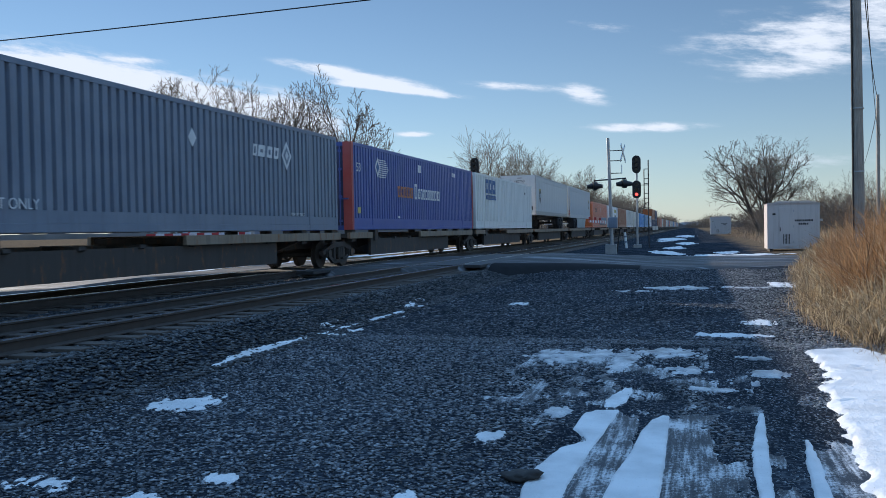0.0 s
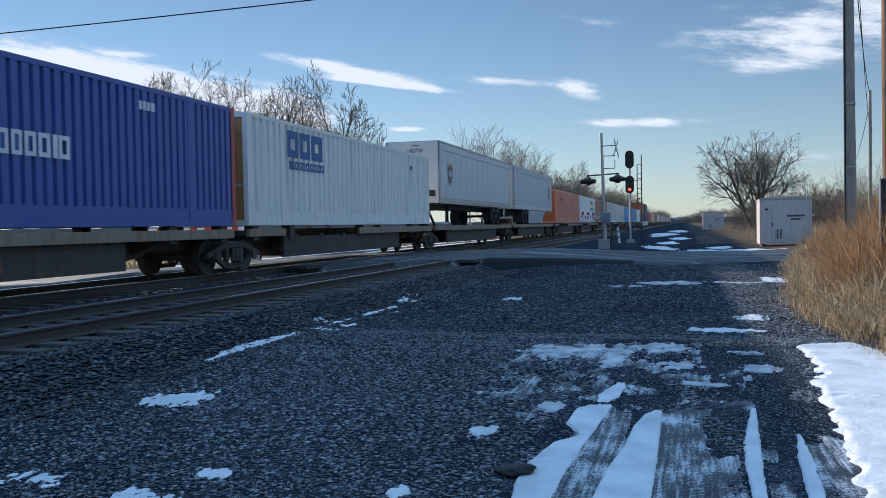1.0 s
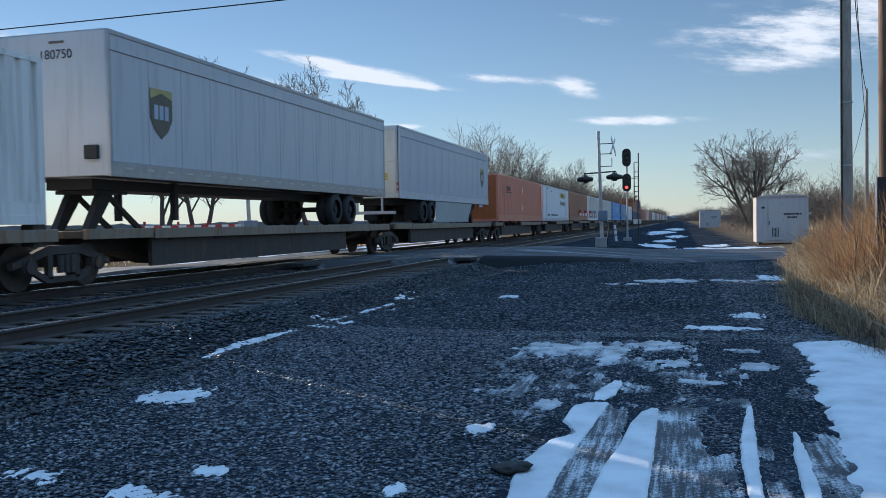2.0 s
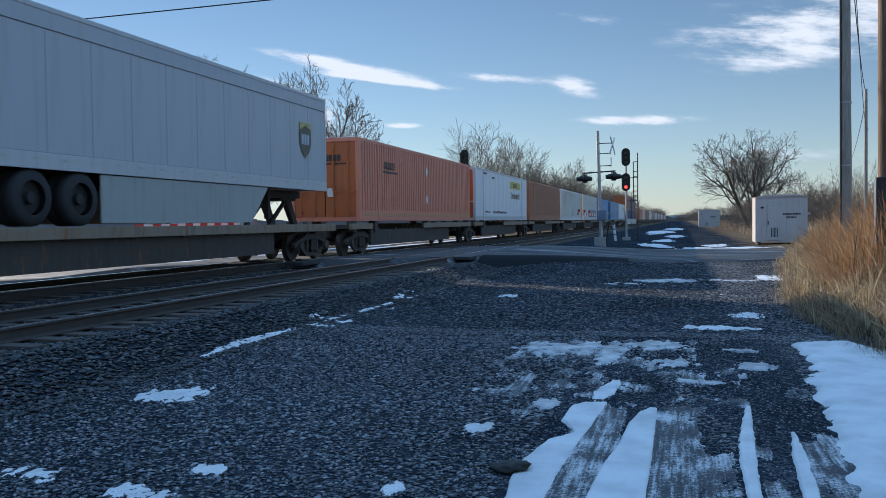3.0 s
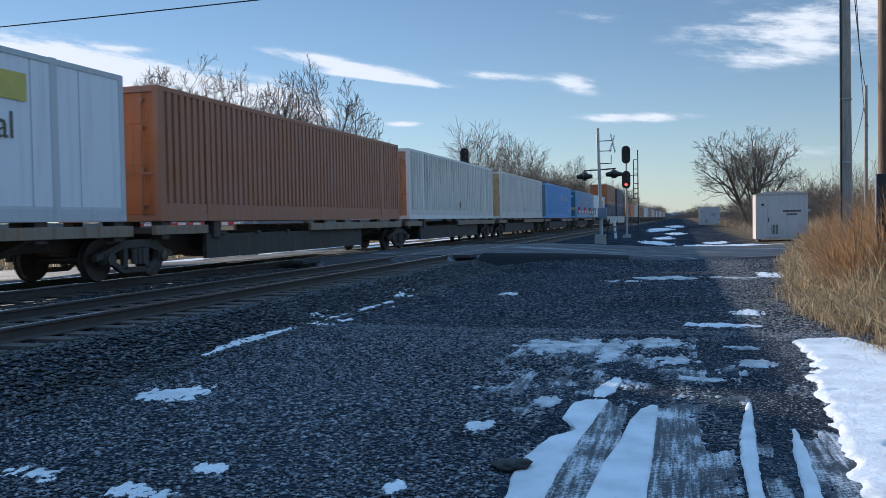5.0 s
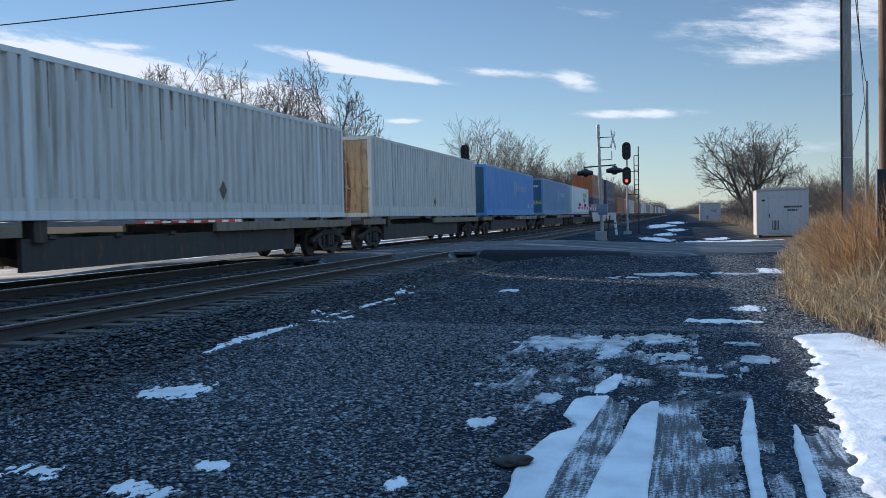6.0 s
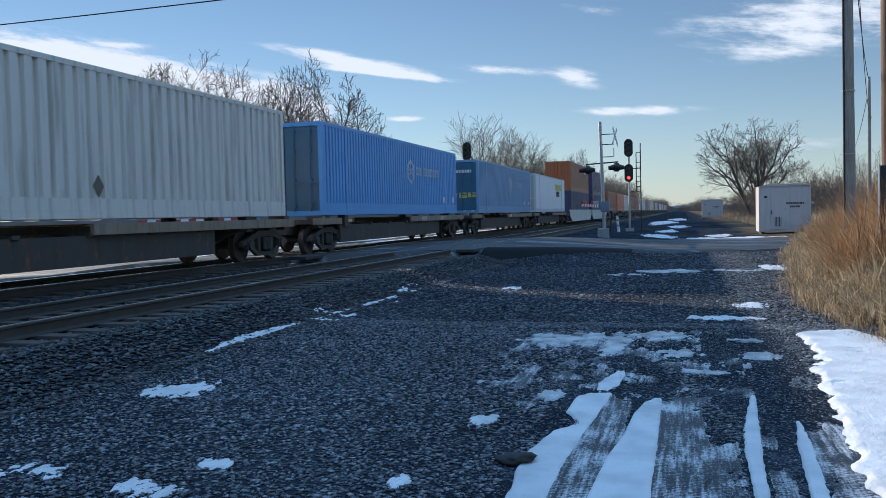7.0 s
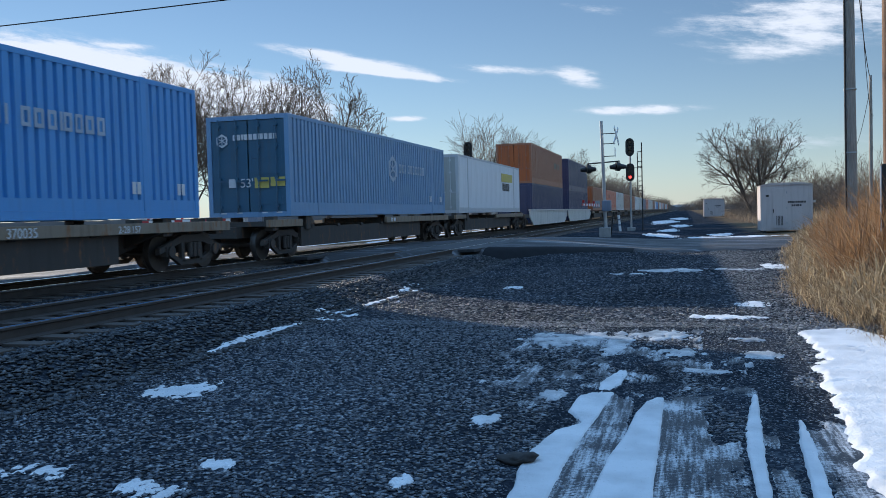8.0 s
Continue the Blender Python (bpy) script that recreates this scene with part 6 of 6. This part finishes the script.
def bare_tree(m, label, seed, height, width, counts, trunk=0.3, rise=0.25, stems=1, twig=0.01, stout=0.02, open_angle=0.8, sides=4):
    """A leafless tree: a trunk that gives off limbs all along its length, each of them branching again down to fine twigs."""
    r = random.Random(seed)
    e = empty("bare_tree", m, label, "tree", "bare winter trees")
    levels = ([], [], [], [], [])
    last = len(counts)

    def grow(p, d, length, rad, level):
        bits = (7, 6, 5, 3, 2)[level]
        n = counts[level] if level < last else 0
        start = trunk if level == 0 else 0.22
        spots = sorted(start + (1 - start) * (k + r.random()) / n for k in range(n))
        turn, wob = r.uniform(0, math.tau), (0.1, 0.2, 0.26, 0.3, 0.32)[level]
        for b in range(bits):
            d = (d + Vector((r.uniform(-1, 1), r.uniform(-1, 1), r.uniform(-1, 1))) * wob + Vector((0, 0, rise * (0.5 if level < 2 else 0.3)))).normalized()
            q = p + d * (length / bits)
            r1 = max(twig, rad * (1 - 0.62 / bits))
            levels[level].append((*p, *q, rad, r1))
            while spots and spots[0] <= (b + 1) / bits:
                f = spots.pop(0)
                turn += 2.4 + r.uniform(-0.4, 0.4)
                side = d.orthogonal().normalized()
                side.rotate(Matrix.Rotation(turn, 3, d))
                ang = open_angle * r.uniform(0.75, 1.2)
                nd = (d * math.cos(ang) + side * math.sin(ang)).normalized()
                reach = (0.95 - 0.4 * f if level == 0 else 0.68 - 0.3 * f) * length * r.uniform(0.75, 1.15)
                grow(p.lerp(q, f * bits - b), nd, reach, max(twig, rad * r.uniform(0.45, 0.62)), level + 1)
            p, rad = q, r1

    for k in range(stems):
        lean = Vector((math.cos(k * 2.4 + seed), math.sin(k * 2.4 + seed), 0)) * (0.45 if stems > 1 else 0.03)
        grow(Vector((lean.x * 0.5, lean.y * 0.5, -0.2)), (Vector((0, 0, 1)) + lean).normalized(), height * 0.8, height * stout / stems**0.5, 0)
    # grown at random, then brought to its true height and breadth
    ends = np.array([q[3:6] for some in levels[1:] for q in some])
    kz = height / ends[:, 2].max()
    reach = np.percentile(np.abs(ends[:, :2] - np.median(ends[:, :2], 0)), 98)
    kx = width / 2 / reach
    for some in levels:
        some[:] = [(a * kx, b * kx, c * kz, d * kx, f * kx, g * kz, h, i) for a, b, c, d, f, g, h, i in some]
    limb_mesh("trunk", levels[0], 8, BARK, e)
    tagged(limb_mesh("limb", levels[1] + levels[2], sides, BARK, e), kind="stuff")
    tagged(limb_mesh("twig_crown", levels[3] + levels[4], 3, TWIG, e), kind="stuff")
    return e


t_a = bare_tree(pose(-36.6, 60, 0), "tall bare tree with a broad twiggy crown beyond the tracks", 11, 15.0, 10.0, (8, 7, 7, 4), 0.3, 0.3, 2, 0.014, 0.02)
t_b = bare_tree(pose(-26.6, 60, 0), "bare tree with arching limbs beyond the tracks", 23, 14.2, 9.8, (8, 8, 7, 4), 0.25, 0.22, 2, 0.015, 0.024)
t_c = bare_tree(pose(9.5, 128, 0), "large bare spreading tree beside the lane", 5, 14.2, 14.8, (8, 7, 6, 4), 0.12, 0.22, 3, 0.015, 0.04, 0.82)
t_d = bare_tree(pose(-28.5, 150, 0), "bare slender woodland tree", 31, 17.5, 10.0, (11, 8, 7), 0.25, 0.42, 1, 0.017, 0.012, 0.62, 3)
t_e = bare_tree(pose(-23, 190, 0), "bare woodland tree with upright limbs", 47, 16.0, 10.5, (10, 8, 7), 0.22, 0.38, 1, 0.018, 0.012, 0.7, 3)
t_g = bare_tree(pose(-26, 330, 0), "bare tree in far woods", 61, 16.5, 10.0, (8, 5, 3), 0.3, 0.4, 1, 0.035, 0.014, 0.66, 3)
t_f = bare_tree(pose(17, 110, 0), "bare thorny shrub in the brush", 53, 5.0, 6.0, (5, 4, 3), 0.12, 0.25, 2, 0.016, 0.012, 0.7, 3)


def woods():
    r = random.Random(3)
    copy_thing(t_b, pose(-42.5, 64, 0.5, 0, 0, 120))
    for src, x, y, s in ((t_d, -30, 128, 0.85), (t_e, -27.5, 142, 0.95)):
        copy_thing(src, pose(x, y, 0, 0, 0, r.uniform(0, 360)))
    for k in range(40):
        y = 155 + k * 8.5
        for side in (0, 1):
            src = (t_d, t_e)[r.randrange(2)] if k < 16 else t_g
            copy_thing(src, pose(-22 - r.uniform(0, 9) - 7 * side, y + r.uniform(-4, 4), -0.3 - r.uniform(0, 6), 0, 0, r.uniform(0, 360)))
    for k in range(34):
        y = 150 + k * 13
        copy_thing((t_d, t_e)[r.randrange(2)] if k < 8 else t_g, pose(17 + r.uniform(0, 14) + 0.02 * y, y, -5 - r.uniform(0, 3), 0, 0, r.uniform(0, 360)))
    for k in range(70):
        y = r.uniform(70, 300)
        copy_thing(t_f, pose(r.uniform(9, 34) + 0.03 * y, y, -0.1, 0, 0, r.uniform(0, 360)))
    for k in range(46):
        y = r.uniform(98, 165)
        copy_thing(t_f, pose(r.uniform(6.5, 18) + 0.03 * (y - 98), y, -0.9, 0, 0, r.uniform(0, 360)))
    for k in range(40):
        y = 560 + k * 9
        copy_thing(t_g, pose(-16 - r.uniform(0, 14), y, -4 - r.uniform(0, 3), 0, 0, r.uniform(0, 360)))
        if k % 2:
            copy_thing(t_g, pose(9 + r.uniform(0, 26), y + 60, -5, 0, 0, r.uniform(0, 360)))
    for k in range(16):
        copy_thing(t_g, pose(-4 + k * 1.6, 800 + r.uniform(0, 70), -6 - r.uniform(0, 4), 0, 0, r.uniform(0, 360)))
    for k in range(18):
        copy_thing(t_f, pose(r.uniform(14, 60), r.uniform(85, 130), 0, 0, 0, r.uniform(0, 360)))


woods()


# ---- fence by the lane ----
def fence():
    e = empty("fence", pose(4.0, 0, 0), "old chain-link fence with leaning posts along the lane", "fence")
    for k in range(7):
        y = 92 + k * 6
        x = 3.6 + k * 0.35
        part("post", tube(bmesh.new(), (x, y, -0.2), (x + random.uniform(-0.15, 0.15), y, 2.3), 0.05, n=8), pole_grey if k % 3 == 0 else galv, e)
    part("top_wire", tube(bmesh.new(), (3.6, 92, 2.2), (5.7, 128, 2.2), 0.02, n=6), galv, e)
    part("cross_rail", bx(3.6, 7.5, 91.95, 92.0, 2.1, 2.15), galv, e)


fence()


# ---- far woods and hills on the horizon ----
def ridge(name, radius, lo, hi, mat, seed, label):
    """A ring of far treetops, any haze being put into its colour."""
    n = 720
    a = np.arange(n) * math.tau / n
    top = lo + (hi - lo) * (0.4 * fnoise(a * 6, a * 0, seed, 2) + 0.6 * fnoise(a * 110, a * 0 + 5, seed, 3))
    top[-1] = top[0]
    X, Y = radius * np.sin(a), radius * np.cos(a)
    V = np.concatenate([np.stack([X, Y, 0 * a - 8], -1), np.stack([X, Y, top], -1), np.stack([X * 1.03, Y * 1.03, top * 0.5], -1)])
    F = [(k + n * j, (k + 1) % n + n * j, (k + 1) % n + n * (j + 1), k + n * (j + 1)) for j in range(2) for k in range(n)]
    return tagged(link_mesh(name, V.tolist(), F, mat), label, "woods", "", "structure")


ridge("backdrop_woods", 900, 1, 10, plain("hazy_far_woods", (0.22, 0.21, 0.21), 1.0, 0, 0.3, 0.05, 0.0, 0.0), 5, "hazy grey-brown belt of far bare woods")
# the pale blue stands in for haze between here and the hills
ridge("backdrop_hills", 2400, 6, 16, plain("haze_tinted_hills", (0.5, 0.55, 0.6), 1.0, 0, 0.15, 0.01, 0.0, 0.0), 9, "hills on the horizon, haze painted in as pale blue")


def motions():
    """The whole train rolls towards the camera at one speed."""
    for thing in C.values():
        p = thing.matrix_basis.translation.copy()
        walk(thing, [(t, pose(p.x, p.y - SPEED * t, p.z)) for t in range(9)])


motions()
